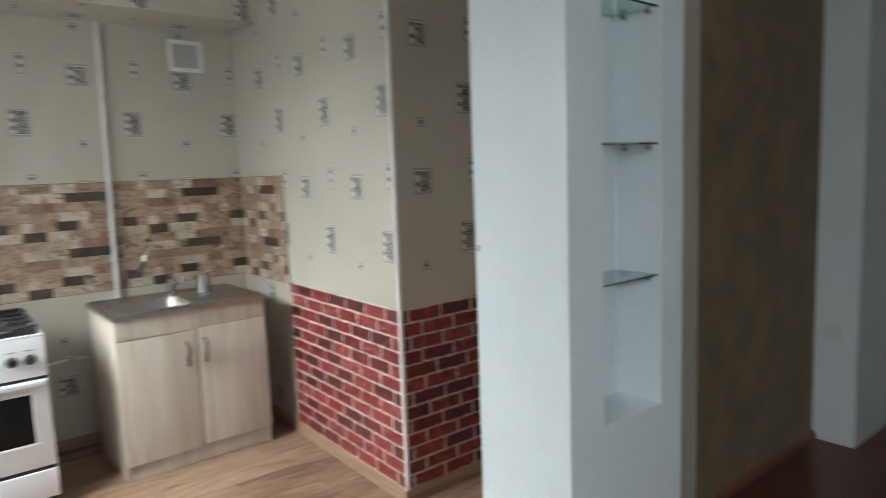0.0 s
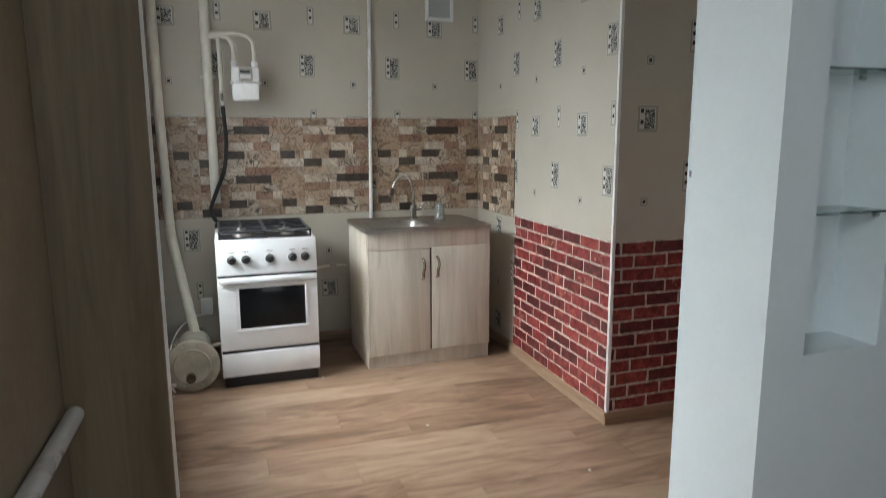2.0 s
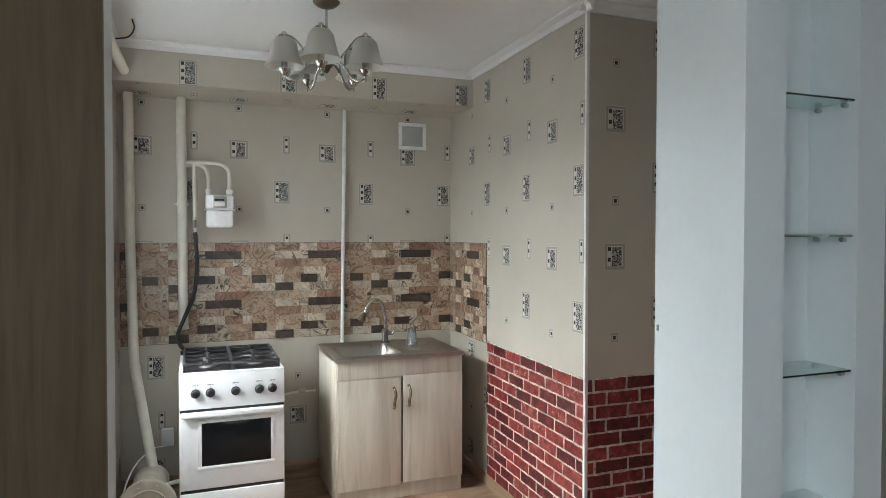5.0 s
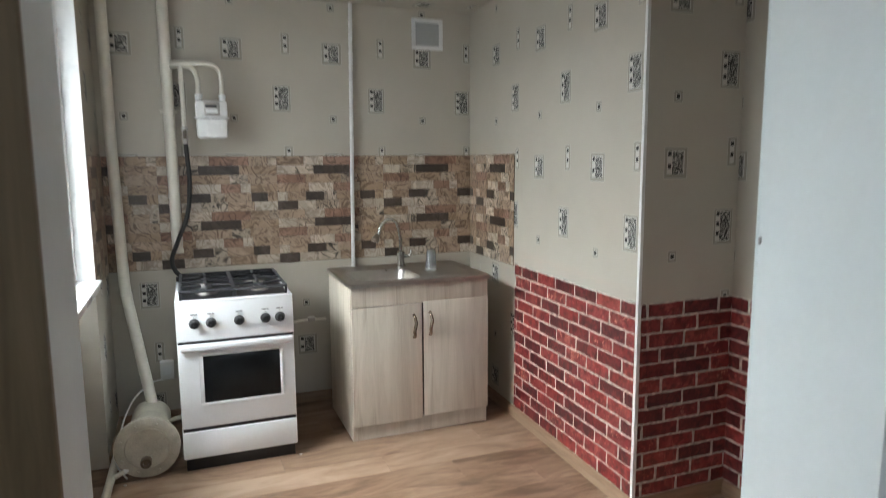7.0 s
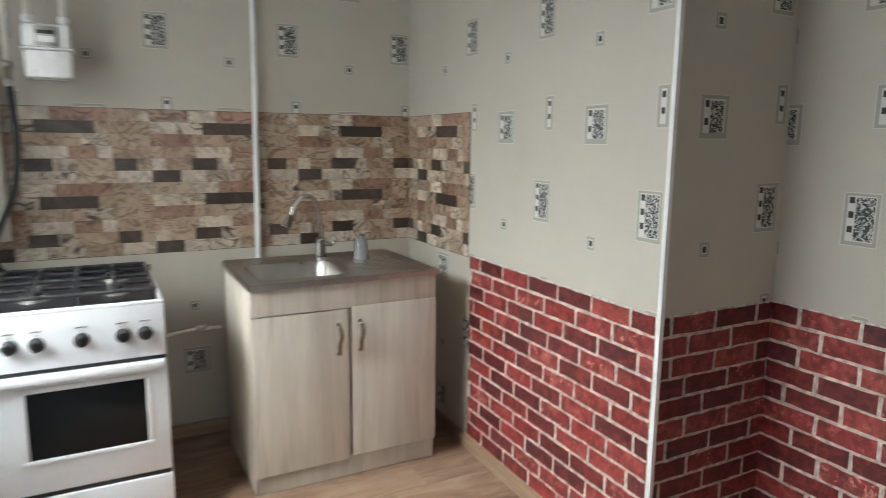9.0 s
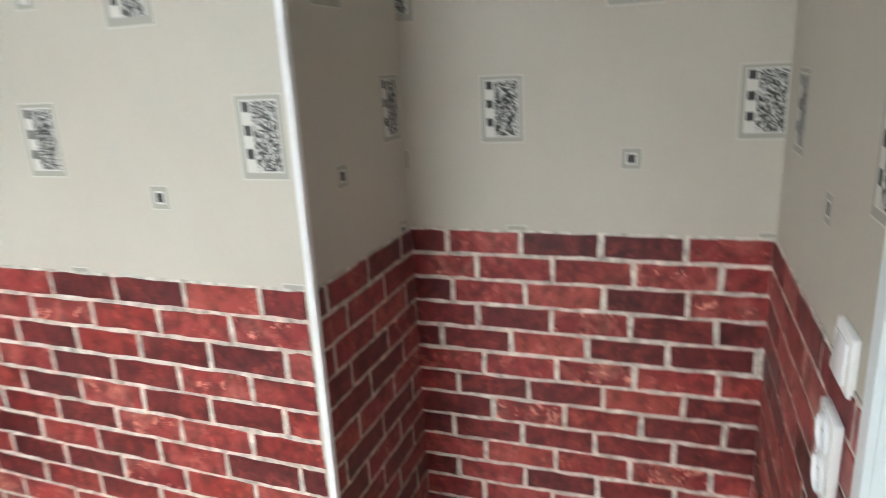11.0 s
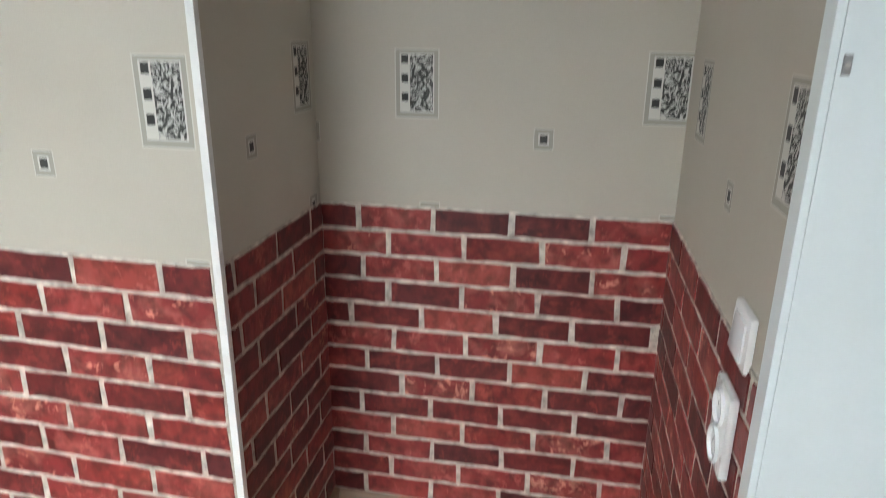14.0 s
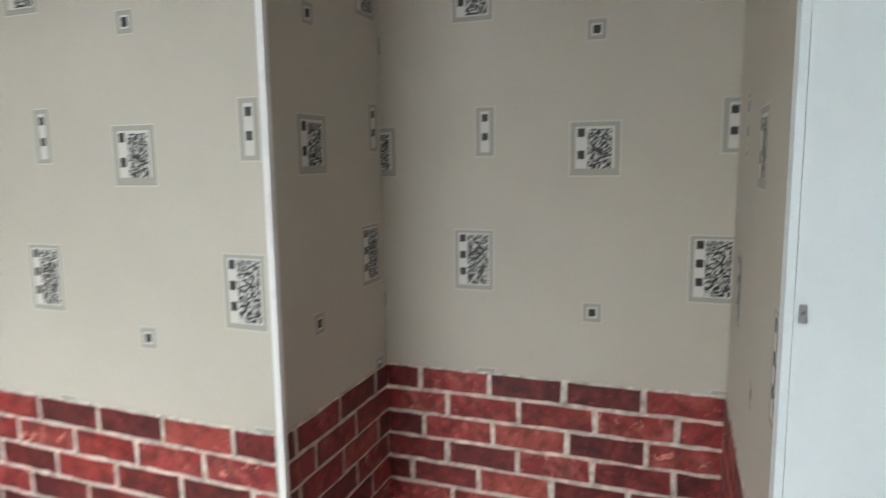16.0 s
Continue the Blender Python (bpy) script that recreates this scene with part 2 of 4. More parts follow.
SKIRT_X = wood("oak_skirting_across", [(0.3, (0.18, 0.11, 0.066)), (0.5, (0.275, 0.18, 0.112)), (0.72, (0.35, 0.245, 0.16))], 0, 0.42)
LAMINATE = wood("pale_oak_laminate", [(0.30, (0.36, 0.30, 0.235)), (0.45, (0.53, 0.47, 0.39)), (0.60, (0.62, 0.56, 0.475)), (0.75, (0.68, 0.63, 0.55))], 2, 0.4, 0.55)
PANEL = wood("brown_wood_panel", [(0.30, (0.125, 0.088, 0.050)), (0.48, (0.21, 0.158, 0.094)), (0.62, (0.28, 0.218, 0.138)), (0.78, (0.34, 0.27, 0.175))], 2, 0.5, 0.6)
WHITE = plain("white_wall_paint", (0.775, 0.835, 0.845), 0.5, vary=0.05, scale=2.5)
CEIL = plain("white_ceiling", (0.78, 0.78, 0.78), 0.7, vary=0.05, scale=2.0)
TRIM = plain("white_plastic", (0.80, 0.80, 0.79), 0.28, vary=0.04)
ENAMEL = plain("white_enamel", (0.84, 0.85, 0.86), 0.18, vary=0.05, scale=5)
PIPE_PAINT = plain("cream_pipe_paint", (0.70, 0.665, 0.58), 0.32, vary=0.12, scale=12)
BOILER_PAINT = plain("dull_cream_paint", (0.50, 0.465, 0.38), 0.42, vary=0.3, scale=12)
HANDLE = plain("worn_bronze_chrome", (0.40, 0.34, 0.27), 0.25, 1.0, vary=0.25)
BLACK = plain("black_enamel", (0.018, 0.018, 0.02), 0.3, vary=0.4)
RUBBER = plain("black_rubber", (0.02, 0.02, 0.02), 0.5, vary=0.4)
GRATE = plain("cast_iron", (0.03, 0.03, 0.034), 0.42, vary=0.4)
STEEL = plain("stainless_steel", (0.50, 0.475, 0.44), 0.30, 1.0, vary=0.14, scale=16)
CHROME = plain("chrome", (0.56, 0.55, 0.53), 0.17, 1.0, vary=0.1)
BRONZE = plain("dark_bronze", (0.16, 0.13, 0.10), 0.35, 0.8, vary=0.3)
DARK_GLASS = plain("dark_oven_glass", (0.010, 0.011, 0.012), 0.10, vary=0.3, bump=0)
DARK_GLASS.node_tree.nodes["Principled BSDF"].inputs["Specular IOR Level"].default_value = 0.25
GREY = plain("grey_plastic", (0.30, 0.30, 0.30), 0.5)
VENT_MESH = plain("vent_mesh", (0.46, 0.47, 0.46), 0.6)
PRINT = plain("grey_print", (0.12, 0.12, 0.12), 0.6)
BEIGE = plain("beige_wall", (0.36, 0.29, 0.20), 0.75, vary=0.22, scale=3.5, bump=0.25)
BROWN = plain("brown_wall", (0.23, 0.175, 0.105), 0.8, vary=0.35, scale=4.5, bump=0.3)
FROST = plain("frosted_shade", (0.72, 0.71, 0.64), 0.35, vary=0.08)
FROST.node_tree.nodes["Principled BSDF"].inputs["Transmission Weight"].default_value = 0.35
PANE = glass("clear_pane", (1, 1, 1), 0.0)
SHELF_GLASS = glass("green_shelf_glass", (0.72, 0.90, 0.86))
GLOW = Nodes("overcast_glow", 1.0)
GLOW.color((0.9, 0.95, 1.0, 1))
GLOW.bsdf.inputs["Emission Color"].default_value = (0.88, 0.96, 1.0, 1)
GLOW.bsdf.inputs["Emission Strength"].default_value = 2.0
CUP_GLASS = glass("clear_cup", (0.93, 0.95, 0.95), 0.12)
CUP_GLASS.node_tree.nodes["Principled BSDF"].inputs["Transmission Weight"].default_value = 0.9


# ---------------------------------------------------------------- mesh helpers
def finish(bm, name, mat, smooth=False):
    bmesh.ops.recalc_face_normals(bm, faces=bm.faces)
    me = bpy.data.meshes.new(name)
    bm.to_mesh(me)
    bm.free()
    me.materials.append(mat)
    if smooth:
        me.shade_smooth()
        me.set_sharp_from_angle(angle=radians(40))
    return me


def structure(name, bm, mat, label, category, smooth=False):
    return tagged(new(name, finish(bm, name, mat, smooth)), label, category, kind="structure")


def thing(name, place, label, category, group=""):
    ob = new(name)
    ob.location = place
    ob.empty_display_size = 0.05
    return tagged(ob, label, category, group)


def origin(ob):
    at = Vector((0, 0, 0))
    while ob:
        at += ob.location
        ob = ob.parent
    return at


def part(name, bm, mat, parent, label="", smooth=True):
    """One mesh, built in world metres, as a part of a thing or of a part."""
    bmesh.ops.translate(bm, vec=-origin(parent), verts=bm.verts)
    ob = new(name, finish(bm, name, mat, smooth))
    ob.parent = parent
    return tagged(ob, label)


def box(x0, x1, y0, y1, z0, z1, bevel=0.0, bm=None):
    bm = bm or bmesh.new()
    made = bmesh.ops.create_cube(bm, size=1.0, matrix=Matrix.Translation(((x0 + x1) / 2, (y0 + y1) / 2, (z0 + z1) / 2)) @ Matrix.Diagonal((abs(x1 - x0), abs(y1 - y0), abs(z1 - z0), 1)))
    if bevel:
        edges = {e for v in made["verts"] for e in v.link_edges}
        bmesh.ops.bevel(bm, geom=list(edges), offset=bevel, segments=2, affect="EDGES", profile=0.5)
    return bm


def lathe(profile, place, turn=None, seg=24, bm=None):
    """A solid of revolution: rows of (radius, height) about the local z axis."""
    bm = bm or bmesh.new()
    m = Matrix.Translation(place) @ (turn or Matrix.Identity(4))
    rings = []
    for r, h in profile:
        if r < 1e-5:
            rings.append([bm.verts.new(m @ Vector((0, 0, h)))])
        else:
            rings.append([bm.verts.new(m @ Vector((r * math.cos(a), r * math.sin(a), h))) for a in (2 * math.pi * k / seg for k in range(seg))])
    for a, b in zip(rings, rings[1:]):
        for k in range(seg):
            j = (k + 1) % seg
            quad = [a[k % len(a)], a[j % len(a)], b[j % len(b)], b[k % len(b)]]
            quad = [v for i, v in enumerate(quad) if v not in quad[:i]]
            if len(quad) > 2:
                bm.faces.new(quad)
    return bm


def bent(points, steps=8):
    """A smooth line through points (Catmull-Rom)."""
    pts = [Vector(p) for p in points]
    pts = [2 * pts[0] - pts[1], *pts, 2 * pts[-1] - pts[-2]]
    out = []
    for a, b, c, d in zip(pts, pts[1:], pts[2:], pts[3:]):
        for k in range(steps):
            t = k / steps
            out.append(0.5 * (2 * b + (c - a) * t + (2 * a - 5 * b + 4 * c - d) * t * t + (3 * b - a - 3 * c + d) * t ** 3))
    return [*out, pts[-2]]


def tube(points, radius, seg=12, bm=None):
    """A round bar along points; radius is one number or one for each point."""
    bm = bm or bmesh.new()
    pts = [Vector(p) for p in points]
    radii = radius if isinstance(radius, (list, tuple)) else [radius] * len(pts)
    rings, side = [], None
    for i, p in enumerate(pts):
        way = (pts[min(i + 1, len(pts) - 1)] - pts[max(i - 1, 0)]).normalized()
        if side is None:
            side = way.orthogonal().normalized()
        side = (side - way * side.dot(way)).normalized()
        up = way.cross(side)
        rings.append([bm.verts.new(p + radii[i] * (math.cos(a) * side + math.sin(a) * up)) for a in (2 * math.pi * k / seg for k in range(seg))])
    for a, b in zip(rings, rings[1:]):
        for k in range(seg):
            bm.faces.new((a[k], a[(k + 1) % seg], b[(k + 1) % seg], b[k]))
    bm.faces.new(rings[0][::-1])
    bm.faces.new(rings[-1])
    return bm


def papered(bm, u0=0.0, v0=1.222, period=PAPER_U, front=None):
    """UVs in metres, u to the viewer's right, with a large motif at u0, v0."""
    bmesh.ops.recalc_face_normals(bm, faces=bm.faces)
    lay = bm.loops.layers.uv.new("UVMap")
    for f in bm.faces:
        n = f.normal
        for loop in f.loops:
            co = loop.vert.co
            if abs(n.z) > 0.7:
                u, v = co.x, co.z - (co.y - front if front is not None else co.y)
            elif abs(n.x) > abs(n.y):
                u, v = (co.y if n.x > 0 else -co.y), co.z
            else:
                u, v = (co.x if n.y < 0 else -co.x), co.z
            loop[lay].uv = ((u - u0) * PAPER_U / period, v - v0)
    return bm


# ---------------------------------------------------------------- structure
XL, TOP = -2.18, 2.715          # left wall of the kitchen, ceiling
POST, NICHE, BACK = -1.890, -2.752, 0.505   # ends of the brick nook in y, its back in x
LEAN = 1.7                      # slant of the east wall, degrees
FRONT = -3.163                  # room side of the partition



def lean(ob):
    """Turns a piece of the slightly slanting east wall about the post's corner."""
    ob.matrix_world = pose(0, POST, 0, 0, 0, -LEAN) @ pose(0, -POST, 0)
    return ob


bm = box(XL - 0.3, 0.62, -2.66, 0.12, -0.12, -0.0035)
box(-0.27, 0.62, -2.76, -2.66, -0.12, -0.0035, bm=bm)
structure("floor", bm, SEAM, "wood-look linoleum floor of the kitchen", "floor")
structure("floor_room", box(-2.3, 4.2, -6.6, -2.76, -0.12, 0.001), RED_FLOOR, "dark red-brown floor of the adjoining room", "floor")
structure("floor_room_strip", box(-2.3, -0.272, -2.76, -2.66, -0.12, 0.001), RED_FLOOR, "dark red-brown floor under the wide opening", "floor")
structure("threshold", box(-1.93, -0.25, -2.672, -2.648, -0.01, 0.004, 0.0015), RED_SKIRT, "thin brown strip where the two floors meet", "threshold")
structure("ceiling", box(-2.7, 4.2, -6.6, 0.3, TOP, TOP + 0.15), CEIL, "smooth white ceiling", "ceiling")

structure("wall_back_lower", papered(box(XL - 0.6, 0.12, 0.0, 0.2, -0.1, 0.94), -1.972, 0.765, 0.588), PAPER, "cream wallpaper below the stone splashback", "wall")
structure("wall_back", papered(box(XL - 0.6, 0.12, 0.0, 0.2, 0.94, TOP), -0.591, 1.24, 0.588), PAPER, "cream wallpapered wall with framed black and white motifs", "wall")
lean(structure("wall_east", papered(box(0.0, 0.2, POST + 0.2, -0.186, -0.1, TOP), 1.256, 1.217, 0.563), PAPER, "cream wallpapered wall beside the sink", "wall"))
lean(structure("wall_east_corner", papered(box(0.0, 0.2, -0.186, 0.2, -0.1, TOP), -0.058, 1.217), PAPER, "narrow cream wallpaper strip in the corner of the wall", "wall"))
structure("wall_nook_side", papered(box(0.009, BACK, POST, POST + 0.2, -0.1, TOP), 0.432, 1.236), PAPER, "cream wallpapered side of the nook", "wall")
lean(structure("wall_nook_corner", papered(box(-0.0015, 0.1, POST + 0.0035, POST + 0.21, -0.1, TOP), 1.256, 1.217, 0.563), PAPER, "cream wallpapered end of the wall at its corner", "wall"))
structure("wall_nook_back", papered(box(BACK, BACK + 0.2, NICHE - 0.2, POST + 0.2, -0.1, TOP), 2.144, 1.22), PAPER, "cream wallpapered back of the nook", "wall")
structure("wall_nook_far", papered(box(-0.262, BACK, NICHE - 0.10, NICHE, -0.1, TOP), -0.338, 1.212, 0.56), PAPER, "cream wallpapered side of the nook with switch and socket", "wall")
structure("beam", papered(box(XL, 0.10, -0.445, 0.0, 2.487, TOP), -0.617, 2.556, 0.575, -0.445), PAPER, "wallpapered boxed beam under the ceiling", "beam")

# outer wall with the window opening and the recess under it; behind, the room's assumed unseen window
WY0, WY1, WZ0, WZ1 = -1.98, -0.56, 0.965, 2.36
bm = bmesh.new()
box(XL - 0.42, XL, WY1, 0.2, -0.1, TOP, bm=bm)
box(XL - 0.42, XL, -2.76, WY0, -0.1, TOP, bm=bm)
box(XL - 0.42, XL, WY0, WY1, WZ1, TOP, bm=bm)
box(XL - 0.42, XL - 0.17, WY0, WY1, -0.1, WZ0 - 0.04, bm=bm)
structure("wall_west", papered(bm, -1.5, 1.24), PAPER, "cream wallpapered outer wall with a deep window recess", "wall")
bm = bmesh.new()
box(-2.5, -2.10, -4.0, -2.76, -0.1, TOP, bm=bm)
box(-2.5, -2.10, -6.6, -5.4, -0.1, TOP, bm=bm)
box(-2.5, -2.10, -5.4, -4.0, -0.1, 1.0, bm=bm)
box(-2.5, -2.10, -5.4, -4.0, 2.4, TOP, bm=bm)
structure("wall_room_west", bm, BEIGE, "beige outer wall of the adjoining room", "wall")
# south wall out of view, its opening added to let the fill light in
bm = bmesh.new()
box(-2.5, -2.0, -6.75, -6.5, -0.1, TOP, bm=bm)
box(-0.4, 4.2, -6.75, -6.5, -0.1, TOP, bm=bm)
box(-2.0, -0.4, -6.75, -6.5, -0.1, 0.95, bm=bm)
box(-2.0, -0.4, -6.75, -6.5, 2.4, TOP, bm=bm)
structure("wall_room_south", bm, BEIGE, "unseen beige wall of the adjoining room with an added opening for fill light", "wall")
structure("wall_room_east", box(4.1, 4.3, -6.6, -2.6, -0.1, TOP), BEIGE, "beige wall of the adjoining room", "wall")
structure("wall_room_north", box(0.24, 2.09, -2.858, NICHE - 0.1 + 0.004, -0.1, TOP), BROWN, "brown mottled wall of the adjoining room", "wall")
structure("wall_pier", box(2.085, 4.15, -3.07, -2.75, -0.1, TOP), WHITE, "white painted pier of the adjoining room", "wall")

# stub on the outer wall that faces the shelf column
bm = bmesh.new()
plan = [(-2.17, -2.735), (-2.17, FRONT + 0.012), (-1.916, FRONT + 0.012), (-1.936, -2.735)]
low, high = ([bm.verts.new((x, y, z)) for x, y in plan] for z in (-0.1, TOP))
for i in range(4):
    bm.faces.new((low[i], low[(i + 1) % 4], high[(i + 1) % 4], high[i]))
bm.faces.new(low)
bm.faces.new(high)
bmesh.ops.bevel(bm, geom=[e for e in bm.edges if abs(e.verts[0].co.z - e.verts[1].co.z) > 1], offset=0.004, segments=2, affect="EDGES")
structure("wall_stub", bm, WHITE, "white painted stub of the partition", "wall")
structure("wall_stub_panel", box(-2.10, -1.908, FRONT - 0.004, FRONT + 0.012, 0.0, TOP, 0.002), PANEL, "brown wood-grain panel on the partition stub", "wall panel")

# shelf column: a hollow box with a recess in its room side
RX0, RX1, RZ0, RZ1, RD = -0.178, 0.116, 0.788, 2.44, 0.17
bm = bmesh.new()
foot = [(-0.290, NICHE - 0.004), (-0.328, FRONT), (RX0, FRONT), (RX0, FRONT + RD), (RX1, FRONT + RD), (RX1, FRONT), (0.236, FRONT), (0.236, NICHE - 0.106), (-0.262, NICHE - 0.106), (-0.262, NICHE - 0.004)]
low, high = ([bm.verts.new((x, y, z)) for x, y in foot] for z in (RZ0, RZ1))
for i in range(len(foot)):
    j = (i + 1) % len(foot)
    bm.faces.new((low[i], low[j], high[j], high[i]))
plan = [(-0.290, NICHE - 0.004), (-0.328, FRONT), (0.236, FRONT), (0.236, NICHE - 0.106), (-0.262, NICHE - 0.106), (-0.262, NICHE - 0.004)]
for z0, z1 in ((-0.1, RZ0), (RZ1, TOP)):
    a, b = ([bm.verts.new((x, y, z)) for x, y in plan] for z in (z0, z1))
    for i in range(len(plan)):
        j = (i + 1) % len(plan)
        bm.faces.new((a[i], a[j], b[j], b[i]))
    bm.faces.new(a)
    bm.faces.new(b)
structure("wall_column", bm, WHITE, "white painted column with a recess for glass shelves", "column")

# cornices
def cornice(bm, a, b, way):
    """A quarter-hollow foam strip under the ceiling from a to b; way points into the room."""
    rows = []
    for p in (a, b):
        base = Vector((p[0], p[1], TOP))
        w = Vector((way[0], way[1], 0))
        pts = [base, base + w * 0.055, base + w * 0.055 - Vector((0, 0, 0.010)), base + w * 0.022 - Vector((0, 0, 0.022)), base + w * 0.012 - Vector((0, 0, 0.045)), base - Vector((0, 0, 0.045))]
        rows.append([bm.verts.new(q) for q in pts])
    for i in range(6):
        j = (i + 1) % 6
        bm.faces.new((rows[0][i], rows[0][j], rows[1][j], rows[1][i]))
    bm.faces.new(rows[0])
    bm.faces.new(rows[1])


bm = bmesh.new()
cornice(bm, (XL, -0.4465), (0.04, -0.4465), (0, -1))
cornice(bm, (0.041, -0.39), (-0.004, POST - 0.06), (-1, 0.03))
cornice(bm, (-0.05, POST - 0.0015), (BACK, POST - 0.0015), (0, -1))
cornice(bm, (BACK - 0.002, POST), (BACK - 0.002, NICHE), (-1, 0))
cornice(bm, (XL + 0.002, -0.45), (XL + 0.002, -2.74), (1, 0))
structure("trim_cornice", bm, CEIL, "white foam cornice under the ceiling", "cornice")


# skirting boards: a board with a rounded shoulder
def skirting(name, a, b, way, mat, label, high=0.062):
    bm = bmesh.new()
    rows = []
    for p in (a, b):
        base, w, up = Vector((p[0], p[1], 0)), Vector((way[0], way[1], 0)), Vector((0, 0, 1))
        rows.append([bm.verts.new(q) for q in (base, base + w * 0.020, base + w * 0.019 + up * high * 0.55, base + w * 0.013 + up * high * 0.88, base + w * 0.007 + up * high, base + up * high)])
    for i in range(6):
        j = (i + 1) % 6
        bm.faces.new((rows[0][i], rows[0][j], rows[1][j], rows[1][i]))
    bm.faces.new(rows[0])
    bm.faces.new(rows[1])
    return structure(name, bm, mat, label, "skirting board")


OAK = "wood-look skirting board along the wallpapered wall"
lean(skirting("baseboard_east", (-0.003, -0.02), (-0.003, POST - 0.002), (-1, 0), SKIRT, OAK))
skirting("baseboard_nook_side", (-0.022, POST - 0.003), (BACK, POST - 0.003), (0, -1), SKIRT_X, OAK)
skirting("baseboard_nook_back", (BACK - 0.004, POST - 0.02), (BACK - 0.004, NICHE + 0.02), (-1, 0), SKIRT, OAK)
skirting("baseboard_nook_far", (-0.26, NICHE + 0.003), (BACK, NICHE + 0.003), (0, 1), SKIRT_X, OAK)
skirting("baseboard_back", (XL, -0.002), (0.04, -0.002), (0, -1), SKIRT_X, OAK)
skirting("baseboard_west", (XL + 0.002, -0.02), (XL + 0.002, WY1), (1, 0), SKIRT, OAK)
skirting("baseboard_column", (-0.292, NICHE - 0.01), (-0.328, FRONT), (-0.995, -0.1), RED_SKIRT, "red-brown skirting board at the foot of the column", 0.06)
skirting("baseboard_column_front", (-0.336, FRONT - 0.002), (0.236, FRONT - 0.002), (0, -1), RED_SKIRT, "red-brown skirting board at the foot of the column", 0.06)
skirting("baseboard_room", (0.24, -2.860), (2.085, -2.860), (0, -1), RED_SKIRT, "dark skirting board of the adjoining room", 0.045)


# white corner angles
def angle_trim(name, x, y, sx, sy, z0, z1, leg=0.016):
    bm = bmesh.new()
    box(x - sx * 0.004, x + sx * leg, y - sy * 0.004, y - sy * 0.0005, z0, z1, bm=bm)
    box(x - sx * 0.004, x - sx * 0.0005, y - sy * 0.0005, y + sy * leg, z0, z1, bm=bm)
    structure(name, bm, TRIM, "white plastic corner angle", "trim")


angle_trim("trim_post", -0.0035, POST - 0.0035, 1, 1, 0.055, TOP - 0.045, 0.011)
bm = box(-0.2905, -0.2565, NICHE - 0.0035, NICHE + 0.006, 0.0, TOP, 0.001)
structure("trim_column", bm, WHITE, "white plastic corner angle on the column", "trim")


# ---------------------------------------------------------------- window
frame_x = XL - 0.11
win = thing("window_1", (frame_x, (WY0 + WY1) / 2, WZ0), "white plastic window with overcast daylight behind it", "window")
win["kind"] = "structure"
bm = bmesh.new()
for y0, y1, z0, z1 in ((WY0, WY1, WZ0, WZ0 + 0.035), (WY0, WY1, WZ1 - 0.035, WZ1), (WY0, WY0 + 0.035, WZ0 + 0.035, WZ1 - 0.035), (WY1 - 0.035, WY1, WZ0 + 0.035, WZ1 - 0.035)):
    box(frame_x - 0.035, frame_x + 0.035, y0, y1, z0, z1, 0.004, bm)
part("window_frame", bm, TRIM, win)
pane = part("pane", box(frame_x - 0.006, frame_x + 0.006, WY0 + 0.03, WY1 - 0.03, WZ0 + 0.03, WZ1 - 0.03), PANE, win)
pane.visible_shadow = False
bm = box(frame_x + 0.035, XL + 0.035, WY0 + 0.002, WY1 - 0.002, WZ0 - 0.035, WZ0 + 0.0, 0.008)
part("window_sill", bm, TRIM, win, "white plastic window sill")
bm = bmesh.new()
for y0, y1, z0, z1 in ((WY1 - 0.006, WY1 + 0.0, WZ0, WZ1), (WY0, WY0 + 0.006, WZ0, WZ1), (WY0 + 0.006, WY1 - 0.006, WZ1 - 0.006, WZ1)):
    box(frame_x + 0.035, XL + 0.004, y0, y1, z0, z1, bm=bm)
part("reveal", bm, TRIM, win, "white plastic window reveal", False)
structure("backdrop", box(-7.1, -7.0, -16.0, 12.0, -4.0, 14.0), GLOW.mat, "bright overcast sky outside the window", "sky")
# added glowing sheet beyond the unseen south opening
structure("backdrop_south", box(-7.0, 12.0, -16.1, -16.0, -4.0, 14.0), GLOW.mat, "glowing sheet added outside the unseen south opening", "sky")


